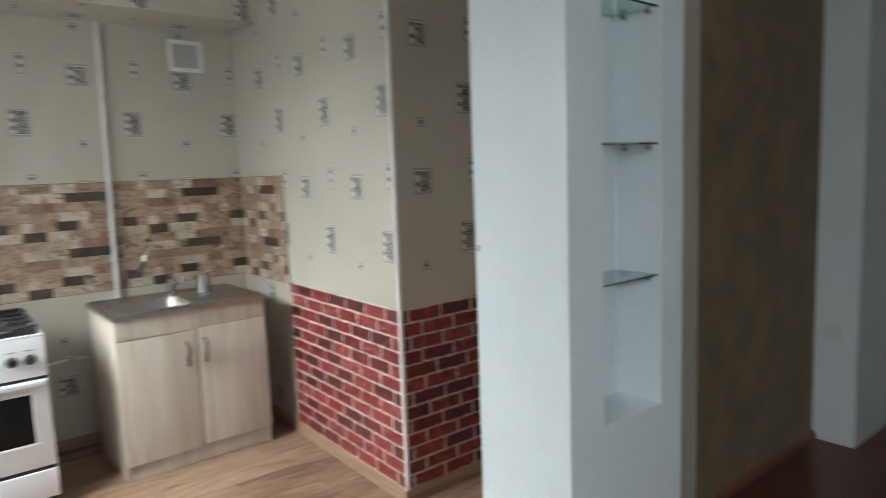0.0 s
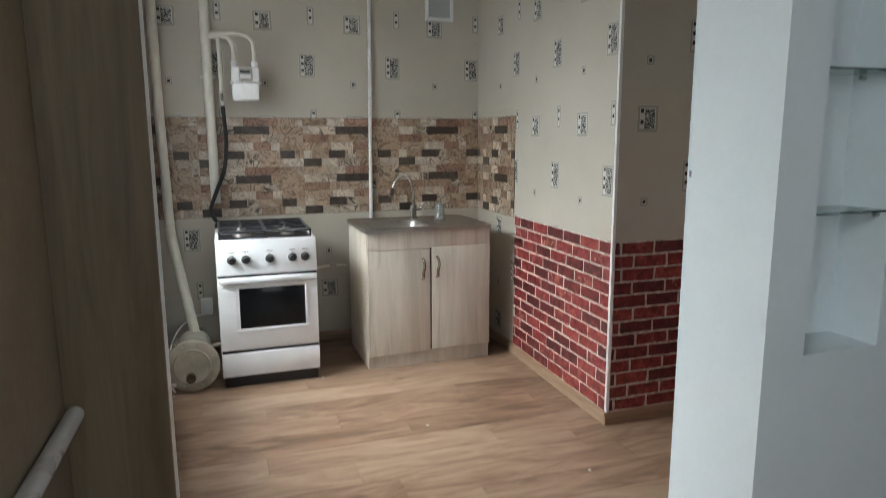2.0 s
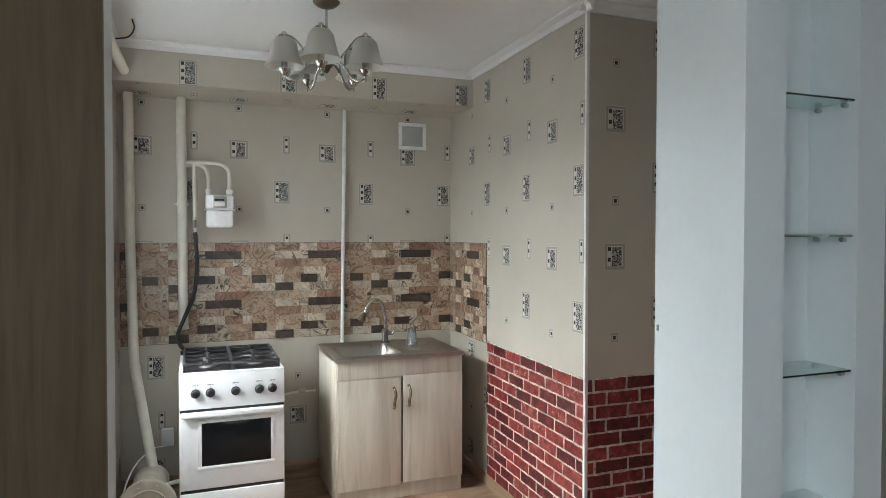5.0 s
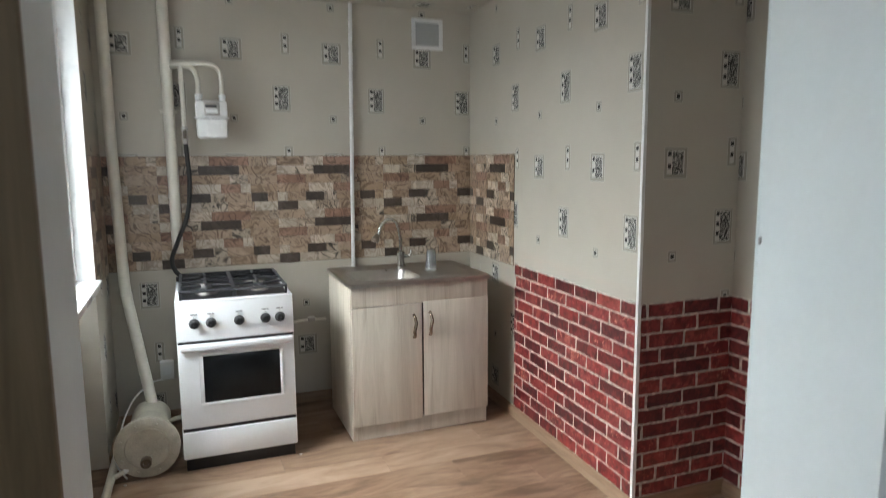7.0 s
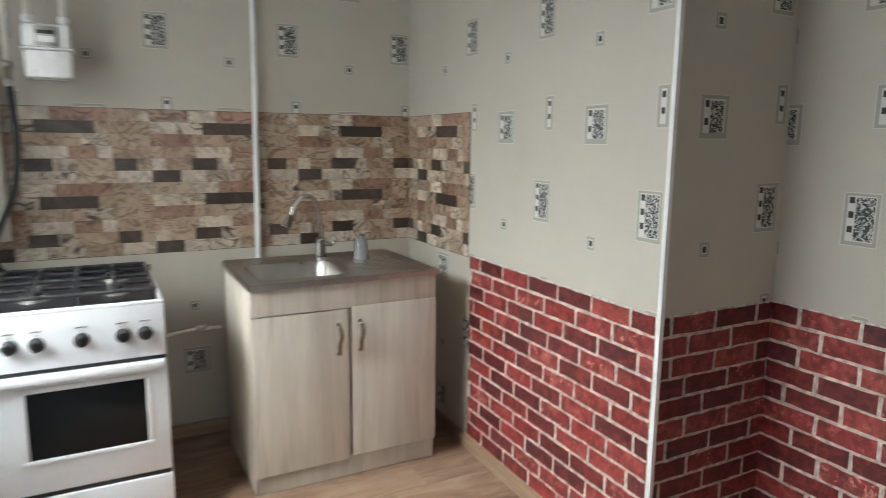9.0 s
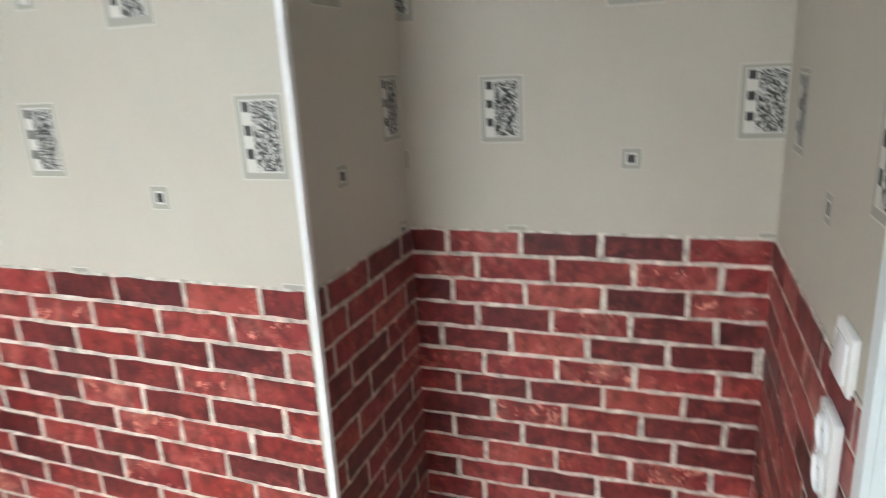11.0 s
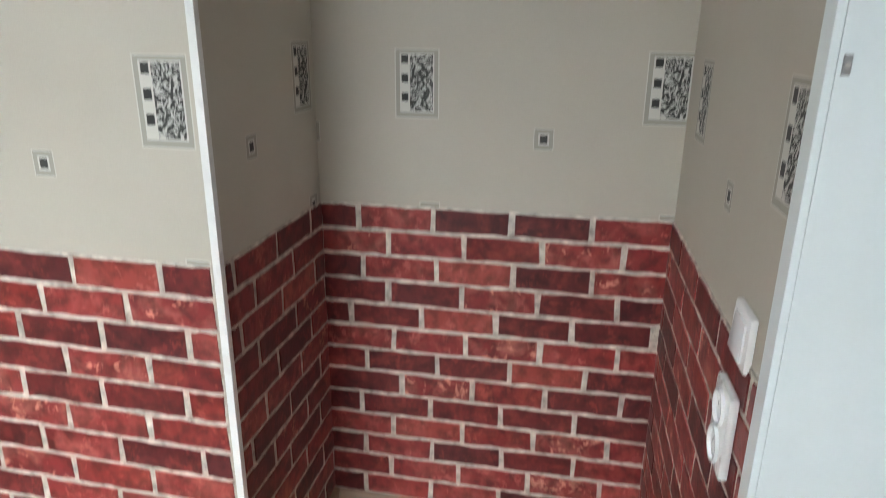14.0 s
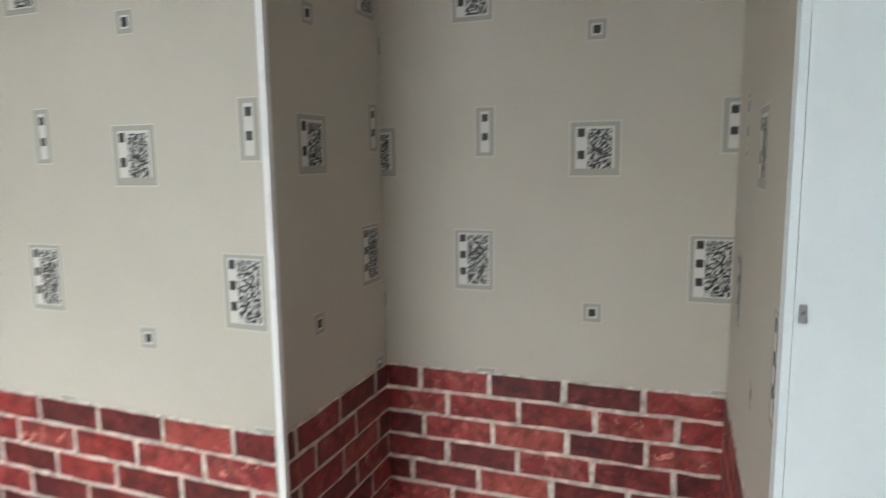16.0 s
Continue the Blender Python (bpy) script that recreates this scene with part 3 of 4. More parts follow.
# ---------------------------------------------------------------- gas stove
def gas_stove():
    x0, x1, yf, yb, top = -1.824, -1.266, -0.782, -0.150, 0.862
    w = x1 - x0
    ob = thing("gas_stove", ((x0 + x1) / 2, (yf + yb) / 2, 0), "white enamel gas stove with black knobs and grates", "stove")
    part("body", box(x0, x1, yf + 0.022, yb, 0.065, top - 0.012, 0.004), ENAMEL, ob)
    part("plinth", box(x0 + 0.012, x1 - 0.012, yf + 0.03, yb, 0.0, 0.066, 0.002), BLACK, ob, "black recessed plinth")
    drawer = part("drawer", box(x0 + 0.002, x1 - 0.002, yf, yf + 0.022, 0.070, 0.208, 0.006), ENAMEL, ob)
    # black strip stands for the shade between drawer and oven door
    part("gap", box(x0 + 0.006, x1 - 0.006, yf + 0.012, yf + 0.024, 0.206, 0.228, 0.001), BLACK, drawer, "black strip in place of the shade in the gap above the drawer")
    # oven door: a frame round the glass
    door = part("oven_door", box(x0 + 0.002, x1 - 0.002, yf + 0.004, yf + 0.022, 0.226, 0.652, 0.005), ENAMEL, ob)
    gx0, gx1, gz0, gz1 = x0 + 0.205 * w, x0 + 0.862 * w, 0.352, 0.588
    bm = bmesh.new()
    for a, b, c, d in ((gx0 - 0.018, gx1 + 0.018, gz0 - 0.018, gz0), (gx0 - 0.018, gx1 + 0.018, gz1, gz1 + 0.018), (gx0 - 0.018, gx0, gz0, gz1), (gx1, gx1 + 0.018, gz0, gz1)):
        box(a, b, yf - 0.003, yf + 0.005, c, d, 0.002, bm)
    part("glass_frame", bm, ENAMEL, door)
    part("oven_glass", box(gx0, gx1, yf, yf + 0.006, gz0, gz1, 0.001), DARK_GLASS, door, "dark oven window")
    part("handle", box(x0 + 0.012, x1 - 0.012, yf - 0.026, yf + 0.006, 0.622, 0.652, 0.008), ENAMEL, door, "full-width white handle lip")
    # shade of the gap under the control panel, put in as a black strip
    part("door_gap_shade", box(x0 + 0.004, x1 - 0.004, yf + 0.008, yf + 0.03, 0.650, 0.668, 0.001), BLACK, ob)
    # sloping control panel
    bm = box(x0, x1, yf, yf + 0.06, 0.666, top - 0.006, 0.006)
    for v in bm.verts:
        if v.co.z > 0.75 and v.co.y < yf + 0.03:
            v.co.y += 0.020
    panel = part("control_panel", bm, ENAMEL, ob)
    for f in (0.150, 0.288, 0.525, 0.752, 0.880):
        x, z = x0 + f * w, 0.752
        y = yf + 0.010
        knob = part("knob", lathe([(0.0, 0.032), (0.016, 0.032), (0.020, 0.027), (0.021, 0.010), (0.025, 0.006), (0.025, 0.0)], (x, y, z), pose(0, 0, 0, 90), 20), RUBBER, panel, "black plastic knob")
        part("grip", box(x - 0.003, x + 0.003, y - 0.038, y - 0.026, z - 0.018, z + 0.018, 0.0015), BLACK, knob)
        part("mark", box(x - 0.016, x + 0.004, yf + 0.010, yf + 0.0165, z + 0.042, z + 0.046), PRINT, panel)
        part("mark", box(x + 0.007, x + 0.016, yf + 0.010, yf + 0.0165, z + 0.041, z + 0.047), GREY, panel)
        part("mark", box(x - 0.002, x + 0.002, yf + 0.008, yf + 0.0145, z + 0.030, z + 0.033), PRINT, panel)
    # hob tray with rim, burners and two grates
    bm = box(x0, x1, yf + 0.02, yb, top - 0.012, top, 0.004)
    part("hob", bm, ENAMEL, ob)
    part("hob_tray", box(x0 + 0.022, x1 - 0.022, yf + 0.048, yb - 0.03, top - 0.002, top + 0.004, 0.002), BLACK, ob, "black hob tray")
    part("rear_rim", box(x0, x1, yb - 0.018, yb, top - 0.002, top + 0.028, 0.004), BLACK, ob)
    for fx, fy, r in ((0.27, 0.27, 0.045), (0.74, 0.27, 0.036), (0.27, 0.74, 0.036), (0.74, 0.74, 0.050)):
        x, y = x0 + fx * w, yf + 0.03 + fy * (yb - yf - 0.05)
        burner = part("burner", lathe([(0.0, 0.022), (r * 0.8, 0.022), (r, 0.016), (r, 0.012), (r * 1.15, 0.010), (r * 1.2, 0.0)], (x, y, top + 0.003), None, 24), STEEL, ob, "steel burner")
        part("cap", lathe([(0.0, 0.030), (r * 0.6, 0.030), (r * 0.72, 0.026), (r * 0.72, 0.021)], (x, y, top + 0.003), None, 20), GRATE, burner)
    for gx in (x0 + 0.026, x0 + w / 2 + 0.004):
        g0, g1, h0, h1, z = gx, gx + w / 2 - 0.030, yf + 0.052, yb - 0.036, top + 0.040
        bm = bmesh.new()
        for a, b in (((g0, h0), (g1, h0)), ((g0, h1), (g1, h1)), ((g0, h0), (g0, h1)), ((g1, h0), (g1, h1)), ((g0, (h0 + h1) / 2), (g1, (h0 + h1) / 2))):
            tube([(a[0], a[1], z), (b[0], b[1], z)], 0.0075, 8, bm)
        for cy in (0.25, 0.75):
            y, xm = h0 + cy * (h1 - h0), (g0 + g1) / 2
            for s in (-1, 1):
                tube([(xm + s * (g1 - g0) / 2, y, z), (xm + s * 0.025, y, z + 0.002)], 0.0068, 8, bm)
                tube([(xm, y + s * (h1 - h0) / 4, z), (xm, y + s * 0.025, z + 0.002)], 0.0068, 8, bm)
        for x in (g0, g1):
            for y in (h0, h1):
                tube([(x, y, z), (x, y, top + 0.002)], 0.0055, 8, bm)
        part("grate", bm, GRATE, ob, "black iron pan grate")


gas_stove()


# ---------------------------------------------------------------- sink cabinet, worktop, tap, cup
def sink_cabinet():
    x0, x1, yf, yb, top = -0.960, -0.158, -0.745, -0.165, 0.860
    ob = thing("sink_cabinet", ((x0 + x1) / 2, (yf + yb) / 2, 0), "pale oak laminate sink cabinet with two doors", "cabinet")
    mid = (x0 + x1) / 2
    for a, b in ((x0, x0 + 0.016), (x1 - 0.016, x1)):
        part("side_panel", box(a, b, yf + 0.019, yb, 0.0, top, 0.001), LAMINATE, ob)
    part("back_panel", box(x0 + 0.016, x1 - 0.016, yb - 0.006, yb - 0.001, 0.05, top), LAMINATE, ob)
    part("bottom_panel", box(x0 + 0.016, x1 - 0.016, yf + 0.02, yb - 0.006, 0.088, 0.104), LAMINATE, ob)
    part("plinth", box(x0 + 0.016, x1 - 0.016, yf + 0.022, yf + 0.038, 0.0, 0.088, 0.001), LAMINATE, ob)
    part("top_rail", box(x0 + 0.004, x1 - 0.002, yf + 0.002, yf + 0.018, 0.752, top, 0.001), LAMINATE, ob)
    for a, b, z0, z1, hx in ((x0 + 0.002, mid - 0.004, 0.086, 0.748, mid - 0.050), (mid + 0.006, x1 - 0.001, 0.098, 0.755, mid + 0.044)):
        door = part("door", box(a, b, yf - 0.002, yf + 0.016, z0, z1, 0.0015), LAMINATE, ob)
        part("edge_band", box(*((b - 0.0005, b + 0.0015) if b < mid else (a - 0.0015, a + 0.0005)), yf - 0.001, yf + 0.015, z0 + 0.002, z1 - 0.002), JOINT, door)
        z = z1 - 0.125
        bm = tube(bent([(hx, yf - 0.002, z + 0.062), (hx, yf - 0.020, z + 0.056), (hx + 0.004, yf - 0.030, z + 0.02), (hx - 0.004, yf - 0.030, z - 0.02), (hx, yf - 0.020, z - 0.056), (hx, yf - 0.002, z - 0.062)], 6),
                  [0.006 + 0.0035 * math.sin(math.pi * k / 30) for k in range(31)], 10)
        for s in (-1, 1):
            lathe([(0.0, 0.003), (0.008, 0.002), (0.009, 0.0)], (hx, yf - 0.002, z + s * 0.062), pose(0, 0, 0, 90), 12, bm)
        part("handle", bm, HANDLE, door, "curved bronzed handle")


def sink_top():
    """A pressed steel worktop with one bowl and a ribbed drainer."""
    x0, x1, yf, yb, z = -0.972, -0.148, -0.762, -0.155, 0.884
    ob = thing("steel_sink", ((x0 + x1) / 2, (yf + yb) / 2, z - 0.024), "stainless steel sink top with a bowl and a drainer", "sink")
    bx0, bx1, by0, by1, r = -0.905, -0.515, -0.650, -0.290, 0.07

    def loop(a, b, c, d, rad, n=6):
        pts = []
        for cx, cy, start in ((b - rad, d - rad, 0), (a + rad, d - rad, 90), (a + rad, c + rad, 180), (b - rad, c + rad, 270)):
            for k in range(n + 1):
                t = radians(start + 90 * k / n)
                pts.append((cx + rad * math.cos(t), cy + rad * math.sin(t)))
        return pts

    bm = bmesh.new()
    rings = []
    for (a, b, c, d, rad), h in (((x0, x1, yf, yb, 0.02), z - 0.024), ((x0, x1, yf, yb, 0.02), z - 0.003), ((x0 + 0.004, x1 - 0.004, yf + 0.004, yb - 0.004, 0.02), z), ((x0 + 0.018, x1 - 0.018, yf + 0.018, yb - 0.018, 0.03), z - 0.001),
                                 ((x0 + 0.024, x1 - 0.024, yf + 0.024, yb - 0.024, 0.03), z - 0.006)):
        rings.append([bm.verts.new((x, y, h)) for x, y in loop(a, b, c, d, rad)])
    bowl = []
    for inset, h in ((-0.012, z - 0.006), (0.0, z - 0.009), (0.010, z - 0.03), (0.022, z - 0.13), (0.06, z - 0.155)):
        bowl.append([bm.verts.new((x, y, h)) for x, y in loop(bx0 + inset, bx1 - inset, by0 + inset, by1 - inset, r)])
    for rows in (rings, bowl):
        for a, b in zip(rows, rows[1:]):
            for k in range(len(a)):
                j = (k + 1) % len(a)
                bm.faces.new((a[k], a[j], b[j], b[k]))
    bm.faces.new(bowl[-1])
    for k in range(len(rings[-1])):
        j = (k + 1) % len(rings[-1])
        bm.faces.new((rings[-1][k], rings[-1][j], bowl[0][j], bowl[0][k]))
    part("worktop", bm, STEEL, ob)
    bm = bmesh.new()
    for k in range(6):
        tube([(-0.455 + 0.0, -0.62 + 0.062 * k, z - 0.0055), (-0.205, -0.62 + 0.062 * k, z - 0.0055)], 0.0022, 8, bm)
    part("drainer_rib", bm, STEEL, ob)
    part("drain", lathe([(0.0, 0.001), (0.018, 0.001), (0.022, 0.003), (0.036, 0.003), (0.040, 0.0)], ((bx0 + bx1) / 2, (by0 + by1) / 2, z - 0.1545), None, 20), CHROME, ob)


def tap():
    x, y, z = -0.520, -0.240, 0.878
    ob = thing("kitchen_tap", (x, y, z), "chrome gooseneck kitchen tap on the sink", "tap")
    part("base", lathe([(0.030, 0.0), (0.030, 0.006), (0.022, 0.012), (0.022, 0.060), (0.026, 0.066), (0.024, 0.092), (0.014, 0.100), (0.0, 0.100)], (x, y, z), None, 20), CHROME, ob)
    neck = bent([(x, y, z + 0.095), (x - 0.004, y, z + 0.19), (x - 0.03, y - 0.012, z + 0.275), (x - 0.085, y - 0.03, z + 0.300), (x - 0.135, y - 0.045, z + 0.265), (x - 0.155, y - 0.05, z + 0.215)], 6)
    part("spout", tube(neck, 0.011, 12), CHROME, ob)
    part("nozzle", tube([neck[-1], neck[-1] + Vector((-0.010, -0.003, -0.012)), neck[-1] + Vector((-0.020, -0.005, -0.034)), neck[-1] + Vector((-0.026, -0.006, -0.050))], [0.012, 0.018, 0.025, 0.023], 16), BRONZE, ob, "dark spray nozzle")
    lever = tube(bent([(x + 0.014, y - 0.01, z + 0.070), (x + 0.045, y - 0.025, z + 0.066), (x + 0.060, y - 0.03, z + 0.105)], 5), [0.012, 0.012, 0.011, 0.010, 0.009, 0.009, 0.008, 0.008, 0.008, 0.008, 0.007], 10)
    part("lever", lever, CHROME, ob)


def cup():
    x, y, z = -0.398, -0.455, 0.8785
    ob = thing("plastic_cup", (x, y, z), "clear ribbed cup standing upside down on the sink top", "cup")
    rows = [(0.040, 0.0), (0.040, 0.004), (0.0365, 0.008), (0.036, 0.030), (0.033, 0.034), (0.026, 0.118), (0.024, 0.122), (0.0, 0.122), (0.0, 0.1195), (0.022, 0.1195), (0.0245, 0.116), (0.0315, 0.034), (0.0345, 0.030), (0.035, 0.008), (0.038, 0.0), (0.040, 0.0)]
    part("wall", lathe(rows, (x, y, z), None, 28), CUP_GLASS, ob)


sink_cabinet()
sink_top()
tap()
cup()


# ---------------------------------------------------------------- pipes, meter, boiler
def pipework():
    ob = thing("heating_riser", (-2.10, -0.10, 0), "cream painted heating pipe with a bend, beside the stove", "pipe")
    part("pipe", tube([(-2.112, -0.105, 2.487), (-2.108, -0.105, 1.6), (-2.092, -0.105, 0.86), (-2.086, -0.112, 0.80), (-2.078, -0.125, 0.75), (-1.975, -0.355, 0.235)], 0.029, 16), PIPE_PAINT, ob)
    part("weld", lathe([(0.031, -0.008), (0.034, 0.0), (0.031, 0.008)], (-2.086, -0.112, 0.80), pose(0, 0, 0, 15, 8), 16), PIPE_PAINT, ob)

    ob = thing("ceiling_pipe", (-2.10, -0.45, 2.5), "cream painted pipe along the wall above the window", "pipe")
    part("pipe", tube([(-2.105, -0.446, 2.545), (-2.105, -1.2, 2.515), (-2.105, -2.733, 2.455)], 0.027, 14), PIPE_PAINT, ob)
    ob = thing("ceiling_wire", (-2.05, -0.9, TOP), "thin dark wire hanging from the ceiling", "wire")
    part("wire", tube(bent([(-2.03, -0.85, TOP - 0.0005), (-2.02, -0.86, TOP - 0.05), (-2.05, -0.84, TOP - 0.09), (-2.11, -0.82, TOP - 0.10)], 6), 0.004, 6), RUBBER, ob)

    ob = thing("gas_riser", (-1.807, -0.06, 1.0), "cream painted gas riser ending above the stove", "pipe")
    part("pipe", tube([(-1.812, -0.062, 2.487), (-1.806, -0.062, 1.02)], 0.030, 16), PIPE_PAINT, ob)
    part("cap", lathe([(0.031, 0.012), (0.033, 0.004), (0.031, -0.008), (0.0, -0.010)], (-1.806, -0.062, 1.02), None, 16), PIPE_PAINT, ob)
    bm = lathe([(0.031, -0.009), (0.036, -0.009), (0.036, 0.009), (0.031, 0.009)], (-1.809, -0.062, 1.81), None, 16)
    box(-1.855, -1.765, -0.066, -0.056, 1.803, 1.817, 0.002, bm)
    part("clamp", bm, PIPE_PAINT, ob)
    part("inlet_arm", tube(bent([(-1.79, -0.075, 2.055), (-1.72, -0.10, 2.060), (-1.672, -0.12, 2.040), (-1.652, -0.135, 1.985), (-1.650, -0.135, 1.905)], 6), 0.013, 12), PIPE_PAINT, ob)
    part("outlet_arm", tube(bent([(-1.79, -0.11, 2.070), (-1.70, -0.115, 2.075), (-1.585, -0.125, 2.070), (-1.536, -0.13, 2.035), (-1.527, -0.135, 1.985), (-1.526, -0.135, 1.905)], 6), 0.013, 12), PIPE_PAINT, ob)
    drop = part("drop_pipe", tube([(-1.738, -0.095, 2.062), (-1.735, -0.09, 1.90), (-1.733, -0.088, 1.72)], 0.0125, 12), PIPE_PAINT, ob)
    part("valve", lathe([(0.013, 0.030), (0.019, 0.026), (0.019, 0.004), (0.015, 0.0), (0.015, -0.028), (0.019, -0.03), (0.019, -0.048), (0.013, -0.05)], (-1.733, -0.088, 1.70), None, 8), STEEL, drop, "brass and steel gas valve")
    part("valve_lever", box(-1.742, -1.724, -0.112, -0.104, 1.66, 1.71, 0.003), BRONZE, drop)

    ob = thing("gas_hose", (-1.735, -0.09, 0.86), "black rubber gas hose from the valve to the stove", "hose")
    hose = bent([(-1.733, -0.088, 1.655), (-1.728, -0.09, 1.56), (-1.722, -0.095, 1.42), (-1.742, -0.11, 1.24), (-1.800, -0.125, 1.09), (-1.838, -0.13, 0.99), (-1.826, -0.14, 0.925), (-1.785, -0.175, 0.880)], 8)
    part("hose", tube(hose, 0.0125, 12), RUBBER, ob)
    part("nut", lathe([(0.013, -0.014), (0.0155, -0.012), (0.0155, 0.012), (0.013, 0.014)], (-1.733, -0.088, 1.645), None, 6), STEEL, ob)

    ob = thing("cold_pipe", (-0.76, -0.03, 0.87), "thin white painted pipe on the wall behind the sink", "pipe")
    part("pipe", tube([(-0.752, -0.026, 2.487), (-0.776, -0.026, 0.50)], 0.0125, 12), TRIM, ob)

    ob = thing("stove_pipe", (-1.12, -0.08, 0.55), "thin gas tube with a tap between stove and cabinet", "pipe")
    part("tube", tube([(-1.262, -0.16, 0.555), (-1.10, -0.10, 0.557), (-0.97, -0.09, 0.552)], 0.008, 10), PIPE_PAINT, ob)
    part("tap", box(-1.085, -1.040, -0.115, -0.090, 0.548, 0.576, 0.005), STEEL, ob, "small steel stopcock")

    ob = thing("floor_pipe", (-2.15, -1.0, 0), "cream painted heating pipe along the floor below the window", "pipe")
    part("pipe", tube([(-2.150, -0.30, 0.035), (-2.150, -0.70, 0.035), (-2.158, -1.30, 0.035), (-2.16, -1.48, 0.045), (-2.19, -1.52, 0.10), (-2.20, -1.52, 0.19)], 0.019, 12), PIPE_PAINT, ob)
    part("stub", tube([(-2.150, -0.78, 0.035), (-2.095, -0.75, 0.050)], 0.012, 10), PIPE_PAINT, ob)
    part("stub_cap", tube([(-2.097, -0.751, 0.0495), (-2.080, -0.742, 0.054)], 0.016, 10), TRIM, ob)


def gas_meter():
    x0, x1, y0, y1, z0, z1 = -1.672, -1.502, -0.205, -0.085, 1.662, 1.868
    ob = thing("gas_meter", ((x0 + x1) / 2, -0.14, z0), "white gas meter hanging from two pipes", "meter")
    part("lower_case", box(x0 + 0.003, x1 - 0.003, y0 + 0.003, y1 - 0.003, z0, 1.772, 0.018), TRIM, ob)
    part("upper_case", box(x0 + 0.001, x1 - 0.001, y0 + 0.001, y1 - 0.001, 1.776, z1, 0.016), TRIM, ob)
    part("flange", box(x0 - 0.006, x1 + 0.006, y0 - 0.004, y1 + 0.004, 1.770, 1.778, 0.002), TRIM, ob)
    part("bracket", box(x0 + 0.02, x1 - 0.02, y1 - 0.004, 0.0, 1.80, 1.83, 0.002), PIPE_PAINT, ob)
    dial = part("counter", box(-1.628, -1.545, y0 - 0.008, y0 + 0.004, 1.785, 1.858, 0.005), STEEL, ob, "grey counter window")
    part("counter_slot", box(-1.620, -1.560, y0 - 0.010, y0 - 0.006, 1.828, 1.842, 0.001), BLACK, dial)
    part("counter_label", box(-1.618, -1.556, y0 - 0.0095, y0 - 0.006, 1.797, 1.820, 0.001), TRIM, dial)
    for x in (-1.650, -1.526):
        part("union_nut", lathe([(0.014, 0.042), (0.020, 0.040), (0.020, 0.018), (0.016, 0.016), (0.018, 0.0)], (x, -0.135, z1 - 0.004), None, 8), TRIM, ob)


def boiler():
    x, yf, z, r = -1.985, -0.750, 0.152, 0.150
    ob = thing("heating_boiler", (x, -0.5, 0), "cream painted cylindrical boiler lying on the floor", "boiler")
    turn = pose(0, 0, 0, 90)
    part("drum", lathe([(0.0, -0.44), (0.085, -0.44), (0.098, -0.425), (0.098, -0.02)], (x, yf, z), turn, 32), BOILER_PAINT, ob)
    part("rear_flange", lathe([(0.0, -0.03), (r - 0.004, -0.03), (r, -0.025), (r, -0.014), (r - 0.005, -0.011), (0.0, -0.011)], (x, yf, z), turn, 40), BOILER_PAINT, ob)
    cover = part("cover", lathe([(r - 0.004, -0.011), (r, -0.007), (r, 0.001), (r - 0.006, 0.005), (0.104, 0.006), (0.098, 0.012), (0.092, 0.008), (0.0, 0.010)], (x, yf, z), turn, 40), BOILER_PAINT, ob, "round flange cover with a pressed ring")
    for k in range(8):
        a = 2 * math.pi * (k + 0.5) / 8
        part("bolt", lathe([(0.0, 0.010), (0.006, 0.009), (0.007, 0.0)], (x + 0.124 * math.cos(a), yf - 0.004, z + 0.124 * math.sin(a)), turn, 6), BOILER_PAINT, cover)
    part("socket", lathe([(0.0, 0.026), (0.012, 0.026), (0.014, 0.038), (0.024, 0.038), (0.026, 0.034), (0.027, 0.0)], (x - 0.008, yf - 0.006, z - 0.062), turn, 18), BRONZE, cover, "dark threaded socket")
    for s in (-1, 1):
        part("foot", box(x + s * 0.05 - 0.012, x + s * 0.05 + 0.012, -0.45, -0.40, 0.0, 0.075, 0.002), BRONZE, ob)
    part("side_pipe", tube([(x + 0.09, -0.50, 0.18), (x + 0.17, -0.47, 0.185)], 0.012, 10), BOILER_PAINT, ob)

    ob = thing("control_box", (-1.905, -0.02, 0.30), "small white plastic box on the wall behind the boiler", "box")
    part("case", box(-1.943, -1.868, -0.045, -0.0, 0.262, 0.372, 0.006), TRIM, ob)
    part("lid", box(-1.928, -1.883, -0.049, -0.044, 0.290, 0.345, 0.002), ENAMEL, ob)
    ob = thing("boiler_cable", (-1.93, -0.04, 0.26), "thin white cable from the wall box to the boiler", "cable")
    part("cable", tube(bent([(-1.92, -0.03, 0.262), (-1.98, -0.10, 0.275), (-2.06, -0.28, 0.26), (-2.105, -0.45, 0.21), (-2.125, -0.62, 0.14), (-2.130, -0.72, 0.09), (-2.105, -0.74, 0.04), (-2.085, -0.735, 0.006)], 8), 0.0045, 8), TRIM, ob)


pipework()
gas_meter()
boiler()


